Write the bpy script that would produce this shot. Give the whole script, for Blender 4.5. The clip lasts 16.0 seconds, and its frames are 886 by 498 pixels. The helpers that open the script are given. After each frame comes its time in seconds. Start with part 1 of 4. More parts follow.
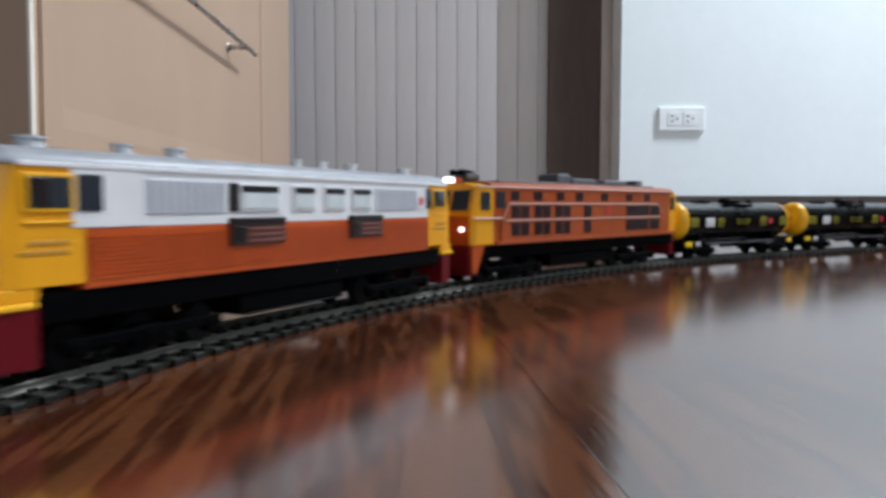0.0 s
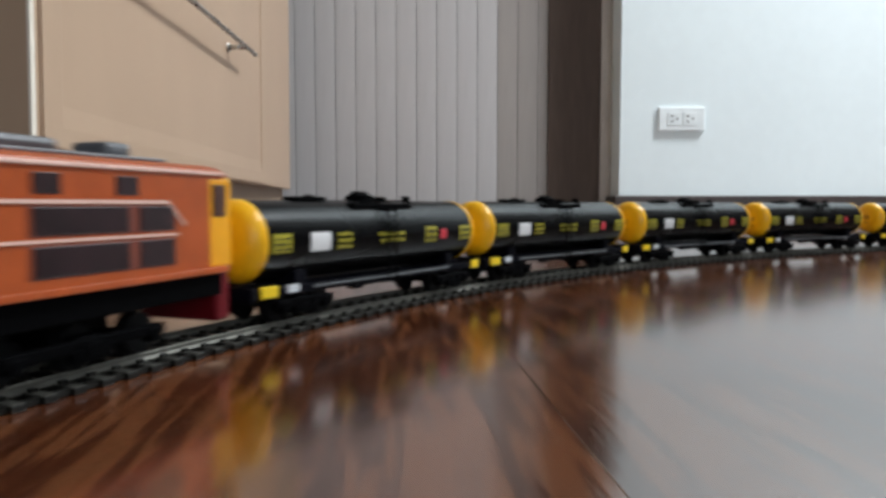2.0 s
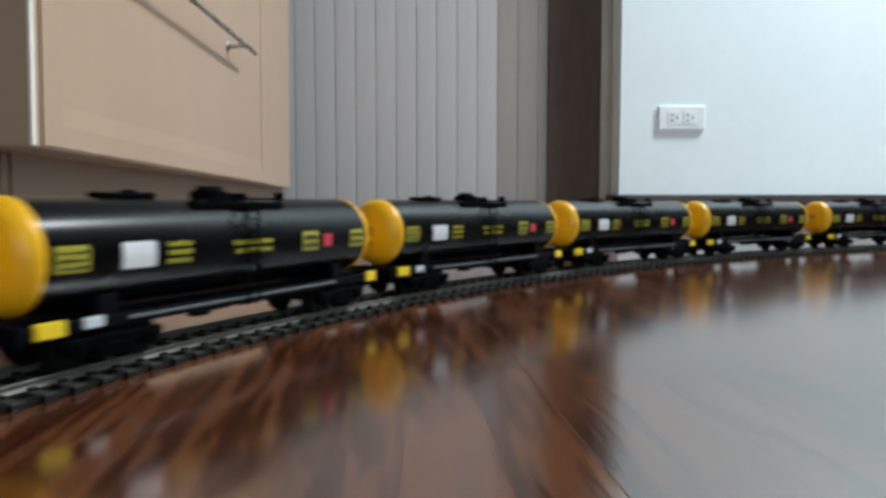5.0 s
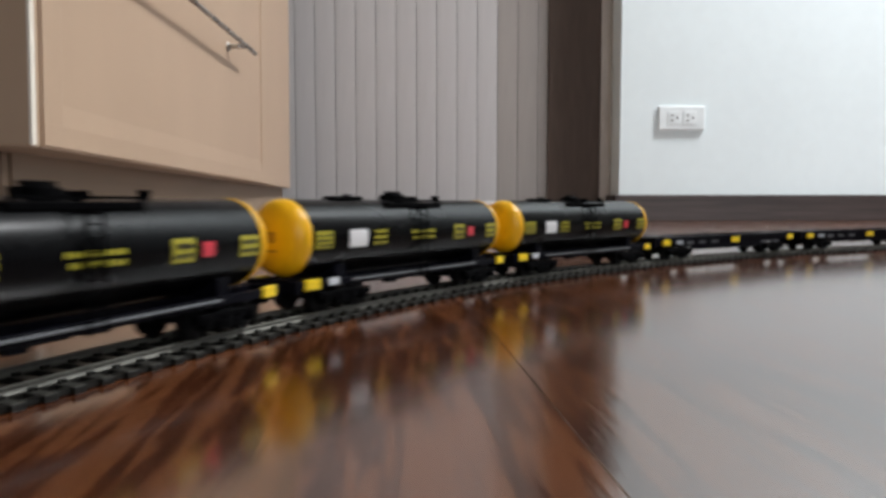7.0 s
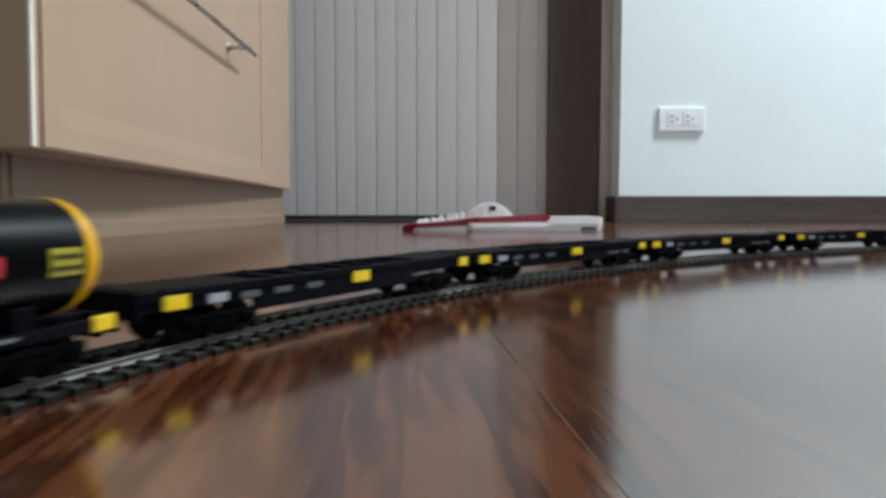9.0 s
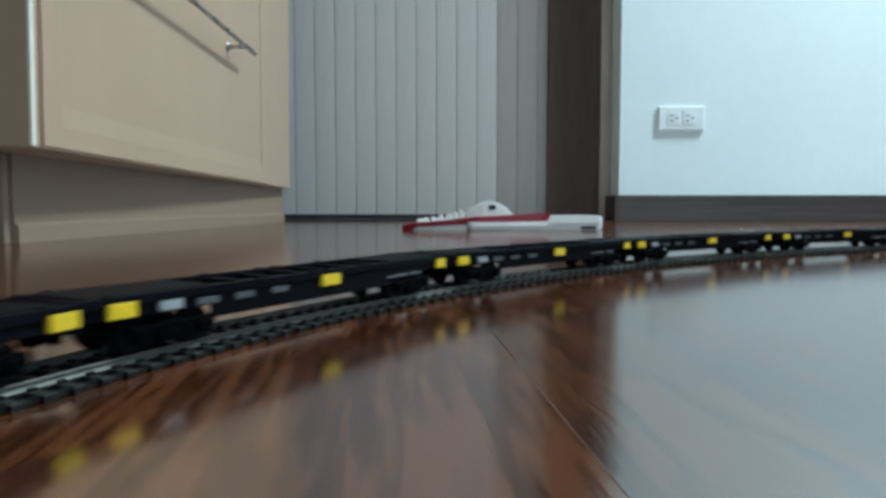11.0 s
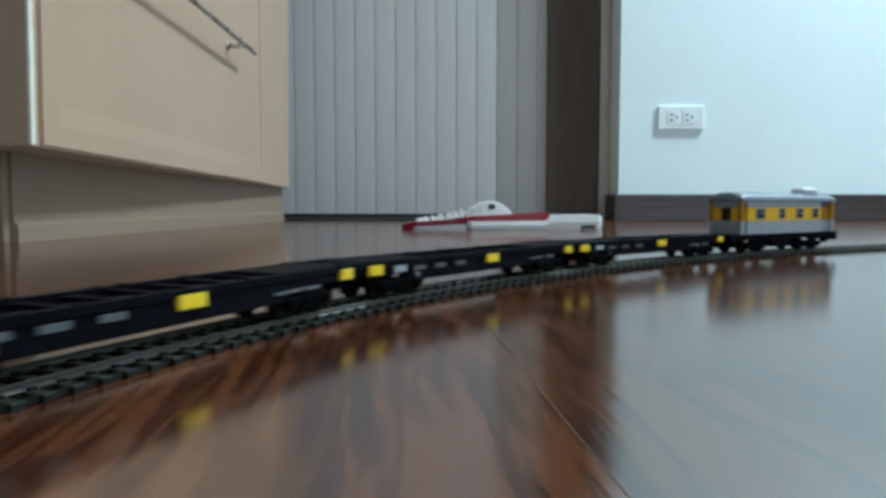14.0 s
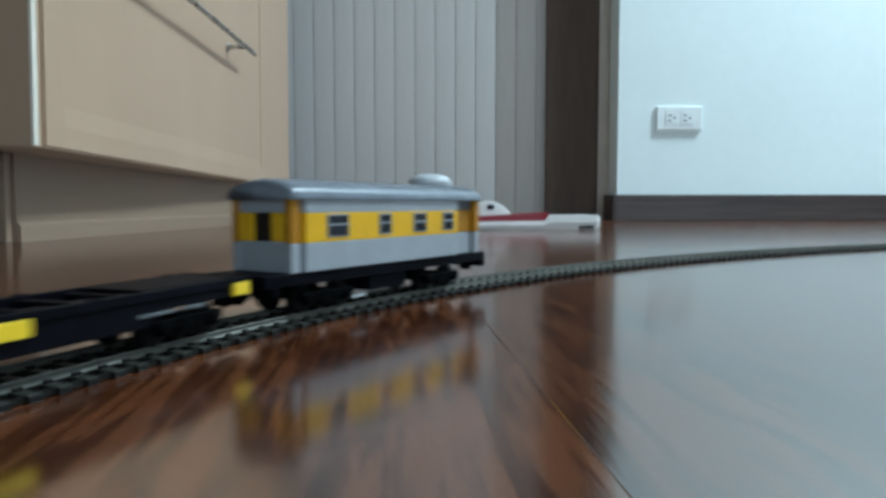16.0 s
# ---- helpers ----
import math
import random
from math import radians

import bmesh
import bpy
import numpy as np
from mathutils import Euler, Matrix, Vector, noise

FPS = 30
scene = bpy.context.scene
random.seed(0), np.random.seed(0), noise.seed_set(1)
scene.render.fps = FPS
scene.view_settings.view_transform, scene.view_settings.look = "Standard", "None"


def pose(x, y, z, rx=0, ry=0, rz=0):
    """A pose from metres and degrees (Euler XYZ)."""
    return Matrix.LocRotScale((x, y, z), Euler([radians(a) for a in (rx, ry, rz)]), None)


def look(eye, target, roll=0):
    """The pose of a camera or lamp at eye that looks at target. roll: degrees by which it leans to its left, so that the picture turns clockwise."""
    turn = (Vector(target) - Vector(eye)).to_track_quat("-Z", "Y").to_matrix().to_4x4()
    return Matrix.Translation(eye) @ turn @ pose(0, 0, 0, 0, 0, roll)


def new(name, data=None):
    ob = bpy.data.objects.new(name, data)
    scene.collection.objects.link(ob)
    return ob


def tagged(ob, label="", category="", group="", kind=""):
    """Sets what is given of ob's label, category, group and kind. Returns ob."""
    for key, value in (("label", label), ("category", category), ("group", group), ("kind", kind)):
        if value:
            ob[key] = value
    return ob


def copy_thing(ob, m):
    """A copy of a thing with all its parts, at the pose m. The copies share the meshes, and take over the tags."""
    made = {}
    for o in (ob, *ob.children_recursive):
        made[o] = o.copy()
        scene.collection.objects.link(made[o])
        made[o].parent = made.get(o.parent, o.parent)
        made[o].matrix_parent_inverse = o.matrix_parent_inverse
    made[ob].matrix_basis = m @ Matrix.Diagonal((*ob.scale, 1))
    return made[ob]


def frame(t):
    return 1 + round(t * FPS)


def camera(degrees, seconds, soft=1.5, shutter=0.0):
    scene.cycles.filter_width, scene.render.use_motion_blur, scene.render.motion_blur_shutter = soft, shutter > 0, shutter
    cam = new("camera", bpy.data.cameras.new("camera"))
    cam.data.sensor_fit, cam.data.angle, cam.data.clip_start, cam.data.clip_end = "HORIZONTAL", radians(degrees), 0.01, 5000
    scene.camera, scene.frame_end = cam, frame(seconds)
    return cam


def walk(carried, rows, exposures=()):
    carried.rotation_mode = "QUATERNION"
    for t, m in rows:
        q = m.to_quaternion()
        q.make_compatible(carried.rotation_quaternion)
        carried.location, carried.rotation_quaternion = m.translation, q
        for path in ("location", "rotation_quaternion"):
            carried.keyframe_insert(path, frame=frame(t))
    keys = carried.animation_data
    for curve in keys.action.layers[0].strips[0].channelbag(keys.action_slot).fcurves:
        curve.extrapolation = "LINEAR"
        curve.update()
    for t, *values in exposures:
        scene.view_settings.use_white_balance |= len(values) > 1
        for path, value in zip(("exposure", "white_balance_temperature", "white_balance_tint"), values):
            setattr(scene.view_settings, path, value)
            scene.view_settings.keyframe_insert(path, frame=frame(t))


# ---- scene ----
# camera: low on the floor inside the loop of track, nearly still
EYE_H = 0.044
cam = camera(64.2, 16.0, soft=3.4, shutter=0.5)
CAM_ROWS = [(0.0, 0.0, 0.0, -3.57, 0.0), (2.6, 0.0, 0.0, -3.57, 0.0), (3.2, 0.0, 0.0, -3.64, 0.0), (6.5, 0.0, 0.0, -3.66, 0.0),
            (7.3, 0.0, 0.0, -3.62, 0.0), (8.5, 0.0, 0.0, -3.55, 0.0), (9.2, 0.0, 0.0, -3.55, 0.0), (11.5, 0.0, 0.0, -3.66, -0.03),
            (12.5, 0.0, 0.0, -3.72, -0.05), (14.0, 0.0, 0.0, -3.68, -0.05), (14.6, 0.0, -0.001, -3.58, -0.08), (15.3, 0.0, -0.004, -3.63, -0.10),
            (16.0, 0.0, -0.007, -3.66, -0.12)]
EXPOSURES = [(0.0, 0.0, 5950, 8), (0.5, 0.0, 6230, 9), (1.0, 0.0, 6400, 10), (2.0, 0.03, 6250, 6), (3.0, 0.05, 6180, 4), (3.5, 0.04, 6120, 4), (4.0, 0.0, 5800, 0), (6.3, 0.03, 6350, 7), (8.5, 0.02, 6600, 11), (9.2, -0.06, 5850, 0), (11.3, -0.10, 5350, -10), (16.0, -0.08, 5300, -9)]
walk(cam, [(t, pose(x, y, EYE_H, 90 + p, 0, w)) for t, x, y, p, w in CAM_ROWS], EXPOSURES)

# ---- light: a ceiling lamp near the door, daylight through the wide window behind the camera, sky outside ----
world = bpy.data.worlds.new("world")
scene.world = world
world.use_nodes = True
wn = world.node_tree.nodes
sky = wn.new("ShaderNodeTexSky")
sky.sky_type, sky.sun_disc, sky.sun_elevation, sky.sun_rotation = "NISHITA", False, radians(40), radians(34)
world.node_tree.links.new(sky.outputs[0], wn["Background"].inputs[0])
wn["Background"].inputs[1].default_value = 0.1
sun = new("sun", bpy.data.lights.new("sun", "SUN"))
sun.data.energy, sun.data.angle, sun.data.color = 0.8, radians(12), (1.0, 0.96, 0.9)
sun.matrix_world = look((6, 9, 8), (0, 0, 0))
ROOM = (-1.3, 2.6, -2.4, 1.838, 2.5)  # x0, x1, y0, y1, height
win = new("window_daylight", bpy.data.lights.new("window_daylight", "AREA"))
win.data.shape, win.data.size, win.data.size_y, win.data.energy, win.data.color = "RECTANGLE", 2.0, 1.9, 28, (0.98, 0.98, 1.0)
win.matrix_world = look((1.45, -2.36, 1.15), (1.2, 0.0, 1.0))
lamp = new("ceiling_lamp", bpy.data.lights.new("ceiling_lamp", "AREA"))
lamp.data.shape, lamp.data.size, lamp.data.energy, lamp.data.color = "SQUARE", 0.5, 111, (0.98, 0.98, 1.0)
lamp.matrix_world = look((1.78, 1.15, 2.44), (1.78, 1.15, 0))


# ---- materials ----
def mat(name, color, rough=0.5, metal=0.0, spec=0.5, var=0.12, scale=40.0, bump=0.0, coat=0.0, emit=0.0, stretch=(1, 1, 1), color2=None, bscale=None):
    m = bpy.data.materials.new(name)
    m.use_nodes = True
    n, l = m.node_tree.nodes, m.node_tree.links
    b = n["Principled BSDF"]
    b.inputs["Roughness"].default_value, b.inputs["Metallic"].default_value = rough, metal
    b.inputs["Specular IOR Level"].default_value, b.inputs["Coat Weight"].default_value = spec, coat
    tc, mp = n.new("ShaderNodeTexCoord"), n.new("ShaderNodeMapping")
    mp.inputs["Scale"].default_value = stretch
    l.new(tc.outputs["Object"], mp.inputs[0])
    nz, nz2 = n.new("ShaderNodeTexNoise"), n.new("ShaderNodeTexNoise")
    nz.inputs["Scale"].default_value, nz.inputs["Detail"].default_value = scale, 6
    nz2.inputs["Scale"].default_value, nz2.inputs["Detail"].default_value = scale * 0.13, 3
    l.new(mp.outputs[0], nz.inputs[0])
    l.new(mp.outputs[0], nz2.inputs[0])
    mx = n.new("ShaderNodeMath")
    mx.operation = "ADD"
    l.new(nz.outputs[0], mx.inputs[0])
    l.new(nz2.outputs[0], mx.inputs[1])
    rp = n.new("ShaderNodeValToRGB")
    rp.color_ramp.elements[0].position, rp.color_ramp.elements[1].position = 0.7, 1.3 / 1.3
    c2 = color2 or tuple(min(1, c * (1 + var)) for c in color)
    rp.color_ramp.elements[0].color = (*[c * (1 - var) for c in color], 1)
    rp.color_ramp.elements[1].color = (*c2, 1)
    hv = n.new("ShaderNodeMath")
    hv.operation = "MULTIPLY"
    hv.inputs[1].default_value = 0.85
    l.new(mx.outputs[0], hv.inputs[0])
    l.new(hv.outputs[0], rp.inputs[0])
    l.new(rp.outputs[0], b.inputs["Base Color"])
    rr = n.new("ShaderNodeMapRange")
    rr.inputs[3].default_value, rr.inputs[4].default_value = max(0.02, rough - 0.07), min(1, rough + 0.07)
    l.new(nz2.outputs[0], rr.inputs[0])
    l.new(rr.outputs[0], b.inputs["Roughness"])
    if bump:
        bp = n.new("ShaderNodeBump")
        bp.inputs["Strength"].default_value, bp.inputs["Distance"].default_value = bump, 0.002
        l.new(nz.outputs[0], bp.inputs["Height"])
        l.new(bp.outputs[0], b.inputs["Normal"])
    if emit:
        b.inputs["Emission Color"].default_value, b.inputs["Emission Strength"].default_value = (*color, 1), emit
    return m


def wood_floor_mat():
    m = bpy.data.materials.new("floor_laminate")
    m.use_nodes = True
    n, l = m.node_tree.nodes, m.node_tree.links
    b = n["Principled BSDF"]
    tc, mp, oi = n.new("ShaderNodeTexCoord"), n.new("ShaderNodeMapping"), n.new("ShaderNodeObjectInfo")
    sh = n.new("ShaderNodeVectorMath")
    sh.operation = "MULTIPLY_ADD"
    sh.inputs[1].default_value = (7.0, 13.0, 3.0)
    l.new(oi.outputs["Random"], sh.inputs[0])
    l.new(tc.outputs["Object"], sh.inputs[2])
    mp.inputs["Scale"].default_value = (1.0, 0.085, 1.0)
    l.new(sh.outputs[0], mp.inputs[0])
    big, fine, dist = n.new("ShaderNodeTexNoise"), n.new("ShaderNodeTexNoise"), n.new("ShaderNodeTexNoise")
    big.inputs["Scale"].default_value, big.inputs["Detail"].default_value, big.inputs["Distortion"].default_value = 185, 8, 1.0
    fine.inputs["Scale"].default_value, fine.inputs["Detail"].default_value = 520, 6
    dist.inputs["Scale"].default_value, dist.inputs["Detail"].default_value = 34, 3
    for q in (big, fine, dist):
        l.new(mp.outputs[0], q.inputs[0])
    a1, a2 = n.new("ShaderNodeMath"), n.new("ShaderNodeMath")
    a1.operation = a2.operation = "MULTIPLY_ADD"
    a1.inputs[1].default_value, a2.inputs[1].default_value = 0.5, 0.36
    l.new(fine.outputs[0], a1.inputs[0])
    l.new(big.outputs[0], a1.inputs[2])
    l.new(dist.outputs[0], a2.inputs[0])
    l.new(a1.outputs[0], a2.inputs[2])
    rp = n.new("ShaderNodeValToRGB")
    e = rp.color_ramp.elements
    e[0].position, e[0].color = 0.70, (0.033, 0.0094, 0.0041, 1)
    e[1].position, e[1].color = 1.0, (0.122, 0.042, 0.0155, 1)
    for p, c in ((0.78, (0.043, 0.0124, 0.0053, 1)), (0.90, (0.058, 0.0172, 0.0069, 1))):
        q = e.new(p)
        q.color = c
    l.new(a2.outputs[0], rp.inputs[0])
    hs = n.new("ShaderNodeHueSaturation")
    vr = n.new("ShaderNodeMapRange")
    vr.inputs[3].default_value, vr.inputs[4].default_value = 0.82, 1.2
    l.new(oi.outputs["Random"], vr.inputs[0])
    l.new(vr.outputs[0], hs.inputs["Value"])
    l.new(rp.outputs[0], hs.inputs["Color"])
    l.new(hs.outputs[0], b.inputs["Base Color"])
    b.inputs["Roughness"].default_value = 0.135
    b.inputs["IOR"].default_value = 2.75
    bp = n.new("ShaderNodeBump")
    bp.inputs["Strength"].default_value, bp.inputs["Distance"].default_value = 0.09, 0.0006
    l.new(a1.outputs[0], bp.inputs["Height"])
    l.new(bp.outputs[0], b.inputs["Normal"])
    return m


M_FLOOR = wood_floor_mat()
M_SUB = mat("subfloor", (0.03, 0.015, 0.01), 0.7)
M_WALL = mat("wall_paint", (0.79, 0.875, 0.895), 0.75, var=0.012, scale=30, bump=0.008)
# walls out of view, made dark to hold down bounce and reflections
M_FAR = mat("unseen_wall_dark", (0.060, 0.058, 0.056), 0.7, var=0.15, scale=20, stretch=(1, 1, 0.3))
M_CEIL = mat("ceiling_paint", (0.84, 0.84, 0.83), 0.85, var=0.02)
M_BASE = mat("skirting_dark", (0.052, 0.038, 0.035), 0.45, var=0.3, scale=26, stretch=(0.2, 1, 4))
M_DOOR = mat("folding_door_vinyl", (0.49, 0.475, 0.475), 0.45, var=0.03, scale=25, stretch=(6, 6, 0.3))
M_DOORB = mat("door_dark_rail", (0.012, 0.012, 0.013), 0.4)
M_FRAME = mat("door_frame_walnut", (0.085, 0.062, 0.050), 0.6, spec=0.15, var=0.10, scale=40, stretch=(2, 2, 0.25))
M_SHADED_SLAT = mat("folding_door_shaded", (0.33, 0.300, 0.280), 0.45, var=0.04, scale=25, stretch=(6, 6, 0.3))
M_TRIM = mat("door_trim_beige", (0.50, 0.46, 0.42), 0.5, var=0.05, scale=30)
M_CAB = mat("cabinet_laminate", (0.47, 0.337, 0.234), 0.32, var=0.025, scale=12, stretch=(1, 1, 0.35))
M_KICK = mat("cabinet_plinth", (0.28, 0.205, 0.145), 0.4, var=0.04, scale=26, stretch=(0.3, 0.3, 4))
M_EDGE = mat("cabinet_edge_band", (0.78, 0.72, 0.62), 0.35, var=0.04)
M_STEEL = mat("brushed_steel", (0.55, 0.53, 0.5), 0.28, metal=1.0, var=0.06, scale=200)
M_OUTLET = mat("outlet_plastic", (0.78, 0.83, 0.84), 0.35, var=0.02)
M_SLOT = mat("outlet_slot", (0.04, 0.04, 0.04), 0.6)
M_RAIL = mat("nickel_silver_rail", (0.15, 0.147, 0.128), 0.6, metal=0.45, var=0.15, scale=300)
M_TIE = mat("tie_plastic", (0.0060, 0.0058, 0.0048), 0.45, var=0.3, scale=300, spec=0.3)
M_TIETOP = mat("tie_top_lit", (0.034, 0.033, 0.028), 0.55, var=0.35, scale=300, spec=0.3)
M_BLACK = mat("black_plastic", (0.001, 0.001, 0.0013), 0.65, var=0.25, scale=300, spec=0.025)
M_TANK = mat("tank_black_paint", (0.0015, 0.0016, 0.002), 0.27, var=0.2, scale=160, spec=0.13)
M_FRAMEB = mat("underframe_blueblack", (0.002, 0.002, 0.0045), 0.55, var=0.3, scale=250, spec=0.06)
M_YEL = mat("yellow_paint", (0.84, 0.44, 0.004), 0.36, var=0.06, scale=140, spec=0.35)
M_LEMON = mat("lemon_decal", (0.82, 0.58, 0.008), 0.4, var=0.04, scale=140)
M_VAN = mat("van_yellow", (0.82, 0.47, 0.004), 0.4, var=0.05, scale=140)
M_OLIVE = mat("faded_yellow_print", (0.36, 0.32, 0.02), 0.4, var=0.12, scale=300)
M_GUTTER = mat("slate_panel", (0.10, 0.105, 0.115), 0.45, var=0.1, scale=120)
M_OCHRE = mat("ochre_print_and_shaded_yellow", (0.42, 0.19, 0.006), 0.4, var=0.08, scale=200)
M_YCAB = mat("cab_yellow", (0.76, 0.34, 0.003), 0.38, var=0.05, scale=120, spec=0.35)
M_ORA = mat("orange_paint", (0.44, 0.068, 0.006), 0.38, var=0.08, scale=120, spec=0.35)
M_ORB = mat("orange_bright_paint", (0.385, 0.076, 0.015), 0.36, var=0.10, scale=120, spec=0.4)
M_WHI = mat("white_paint", (0.74, 0.74, 0.74), 0.38, var=0.03, scale=120)
M_LGREY = mat("light_grey_paint", (0.55, 0.57, 0.60), 0.4, var=0.05, scale=120)
M_PANE = mat("pale_window_pane", (0.62, 0.66, 0.66), 0.15, var=0.08, scale=120)
M_GREY = mat("grey_paint", (0.36, 0.38, 0.41), 0.42, var=0.06, scale=120)
M_VROOF = mat("van_roof_slate", (0.20, 0.22, 0.26), 0.25, var=0.1, scale=120)
M_ROOF = mat("roof_grey", (0.20, 0.20, 0.21), 0.5, var=0.12, scale=120)
M_RED = mat("dark_red_paint", (0.11, 0.003, 0.007), 0.4, spec=0.2, var=0.1, scale=120)
M_REDB = mat("red_decal", (0.6, 0.03, 0.05), 0.45)
M_BROWN = mat("brown_grille", (0.05, 0.014, 0.009), 0.5, var=0.15, scale=200)
M_OPEN = mat("maroon_opening", (0.020, 0.008, 0.010), 0.35, var=0.3, scale=200)
M_MULL = mat("dull_orange_mullion", (0.17, 0.04, 0.022), 0.4, var=0.1, scale=200)
M_DARK = mat("dark_opening", (0.009, 0.006, 0.007), 0.35, var=0.2, scale=200)
M_PINK = mat("pale_trim", (0.72, 0.48, 0.40), 0.4, var=0.05)
M_GLASS = mat("tinted_cab_glass", (0.03, 0.035, 0.045), 0.08, var=0.1, spec=0.7)
M_LAMP = mat("lit_headlamp", (1.0, 0.95, 0.9), 0.3, emit=5.0)
M_LAMPR = mat("lit_marker_lamp", (1.0, 0.78, 0.74), 0.3, emit=2.5)
M_TOYW = mat("toy_white_plastic", (0.68, 0.65, 0.64), 0.35, var=0.05)
M_TOYR = mat("toy_red_plastic", (0.19, 0.004, 0.016), 0.35, spec=0.3, var=0.06)
M_WHEEL = mat("wheel_steel", (0.004, 0.004, 0.0045), 0.5, metal=0.2, var=0.15, scale=300, spec=0.1)


# ---- mesh helpers ----
def link(name, bm, material, smooth=False):
    me = bpy.data.meshes.new(name)
    bm.normal_update()
    bm.to_mesh(me)
    bm.free()
    if smooth:
        for p in me.polygons:
            p.use_smooth = True
    for m in (material if isinstance(material, (list, tuple)) else [material]):
        me.materials.append(m)
    return new(name, me)


def part(name, bm, material, parent, label="", smooth=False):
    ob = link(name, bm, material, smooth)
    ob.parent = parent
    return tagged(ob, label)


def box(bm, x0, x1, y0, y1, z0, z1, bevel=0.0, index=0):
    r = bmesh.ops.create_cube(bm, size=1, matrix=Matrix.LocRotScale(((x0 + x1) / 2, (y0 + y1) / 2, (z0 + z1) / 2), None, (abs(x1 - x0), abs(y1 - y0), abs(z1 - z0))))
    fs = list({f for v in r["verts"] for f in v.link_faces})
    for f in fs:
        f.material_index = index
    if bevel:
        bmesh.ops.bevel(bm, geom=list({e for v in r["verts"] for e in v.link_edges}), offset=bevel, segments=2, affect="EDGES", profile=0.5)
    return bm


def B(*a, **k):
    return box(bmesh.new(), *a, **k)


def cyl(bm, p, axis, r, length, seg=20, r2=None):
    turn = Vector(axis).to_track_quat("Z", "Y").to_matrix().to_4x4()
    bmesh.ops.create_cone(bm, cap_ends=True, segments=seg, radius1=r, radius2=r if r2 is None else r2, depth=length, matrix=Matrix.Translation(p) @ turn)
    return bm


def loft(bm, sections, cap=True):
    """Joins closed rings of equal length into one skin."""
    rings = [[bm.verts.new(p) for p in s] for s in sections]
    for a, b in zip(rings, rings[1:]):
        for i in range(len(a)):
            j = (i + 1) % len(a)
            bm.faces.new((a[i], a[j], b[j], b[i]))
    if cap:
        bm.faces.new(rings[0][::-1])
        bm.faces.new(rings[-1])
    bmesh.ops.recalc_face_normals(bm, faces=bm.faces)
    return bm


def body_ring(x, w, z0, z1, crown, n=9):
    """A carriage cross-section: upright sides and an arched roof of height crown."""
    pts = [(x, -w, z0)]
    for i in range(n + 1):
        a = math.pi * i / n
        pts.append((x, -w * math.cos(a) if 0 < i < n else (-w if i == 0 else w), z1 + crown * math.sin(a) ** 0.8 if 0 < i < n else z1))
    pts.append((x, w, z0))
    return pts


# ---- the loop of track ----
CX, CY, RAD, OFF = 0.78910, -0.22094, 0.95548, 0.0155
RC = RAD + OFF


def wobble(a):
    d = (a % math.tau) - 2.3
    d = max(-0.42, min(0.50, d))
    fade = 1.0 if -0.42 < d < 0.50 else 0.0
    v = ((-0.17581 * d + 0.04171) * d + 0.01604) * d - 0.00196
    q = (a % math.tau) - 2.3
    if fade == 0.0:
        over = (-0.42 - q) if q < 0 else (q - 0.50)
        v *= max(0.0, 1 - over / 0.5)
    return v


def on_track(s, side=0.0):
    a = s / RC
    r = RC + wobble(a) + side
    return Vector((CX + r * math.cos(a), CY + r * math.sin(a), 0.0))


SPEED = [(0, 0.1889), (1.5, 0.1881), (3, 0.1876), (4.2, 0.1886), (6.3, 0.1908), (7.5, 0.1939), (9, 0.1952), (11.4, 0.2001), (12.5, 0.2148), (13.5, 0.2149), (14.5, 0.2173), (16, 0.2187)]


def travel(t):
    """Metres the train has rolled since the start."""
    s = 0.0
    for (t0, v0), (t1, v1) in zip(SPEED, SPEED[1:]):
        d = min(t, t1) - t0
        if d > 0:
            s += v0 * d + (v1 - v0) / (t1 - t0) * d * d / 2
    return s


def ease(s):
    """Slight unevenness of the roll along the far part of the loop."""
    return float(np.interp(s, (1.88, 1.93, 2.02, 2.15, 2.40, 2.50, 2.60, 2.70), (-0.011, -0.009, 0.0, 0.0045, 0.004, 0.0045, 0.005, 0.006)))


def ride(u, half, t):
    """The pose of a vehicle whose middle is at u and whose bogies are half away from it."""
    s = u + travel(t)
    s += ease(s)
    a, b = on_track(s - half), on_track(s + half)
    d = b - a
    return Matrix.Translation((a + b) / 2) @ Matrix.Rotation(math.atan2(d.y, d.x), 4, "Z")


# ---- the room ----
X0, X1, Y0, Y1, HT = ROOM
DOOR_Y = 1.95


def wall(name, x0, x1, y0, y1, z0, z1, material=None):
    return tagged(link(name, B(x0, x1, y0, y1, z0, z1), material or M_WALL), kind="structure")


tagged(link("floor", B(X0 - 0.1, X1 + 0.1, Y0 - 0.1, 2.3, -0.06, -0.006), M_SUB), "glossy dark reddish-brown laminate floor", "floor", kind="structure")
wall("wall_north", 0.457, X1 + 0.1, Y1, Y1 + 0.22, 0.0, HT)
wall("wall_north_header", X0 - 0.1, 0.457, Y1 + 0.002, Y1 + 0.22, 2.06, HT)
wall("wall_north_end", X0 - 0.1, -0.62, Y1, Y1 + 0.22, 0.0, 2.06)
wall("wall_west", X0 - 0.1, X0, Y0 - 0.1, Y1 - 0.001, 0.0, HT, M_FAR)
WX0, WX1, WZ0, WZ1 = 0.4, 2.5, 0.15, 2.1
wall("wall_east", X1, X1 + 0.12, Y0, Y1 - 0.001, 0.0, HT, M_FAR)
wall("wall_south_sill", X0, X1 + 0.1, Y0 - 0.1, Y0, 0.0, WZ0, M_FAR)
wall("wall_south_lintel", X0, X1 + 0.1, Y0 - 0.1, Y0, WZ1, HT, M_FAR)
wall("wall_south_west", X0, WX0, Y0 - 0.1, Y0, WZ0, WZ1, M_FAR)
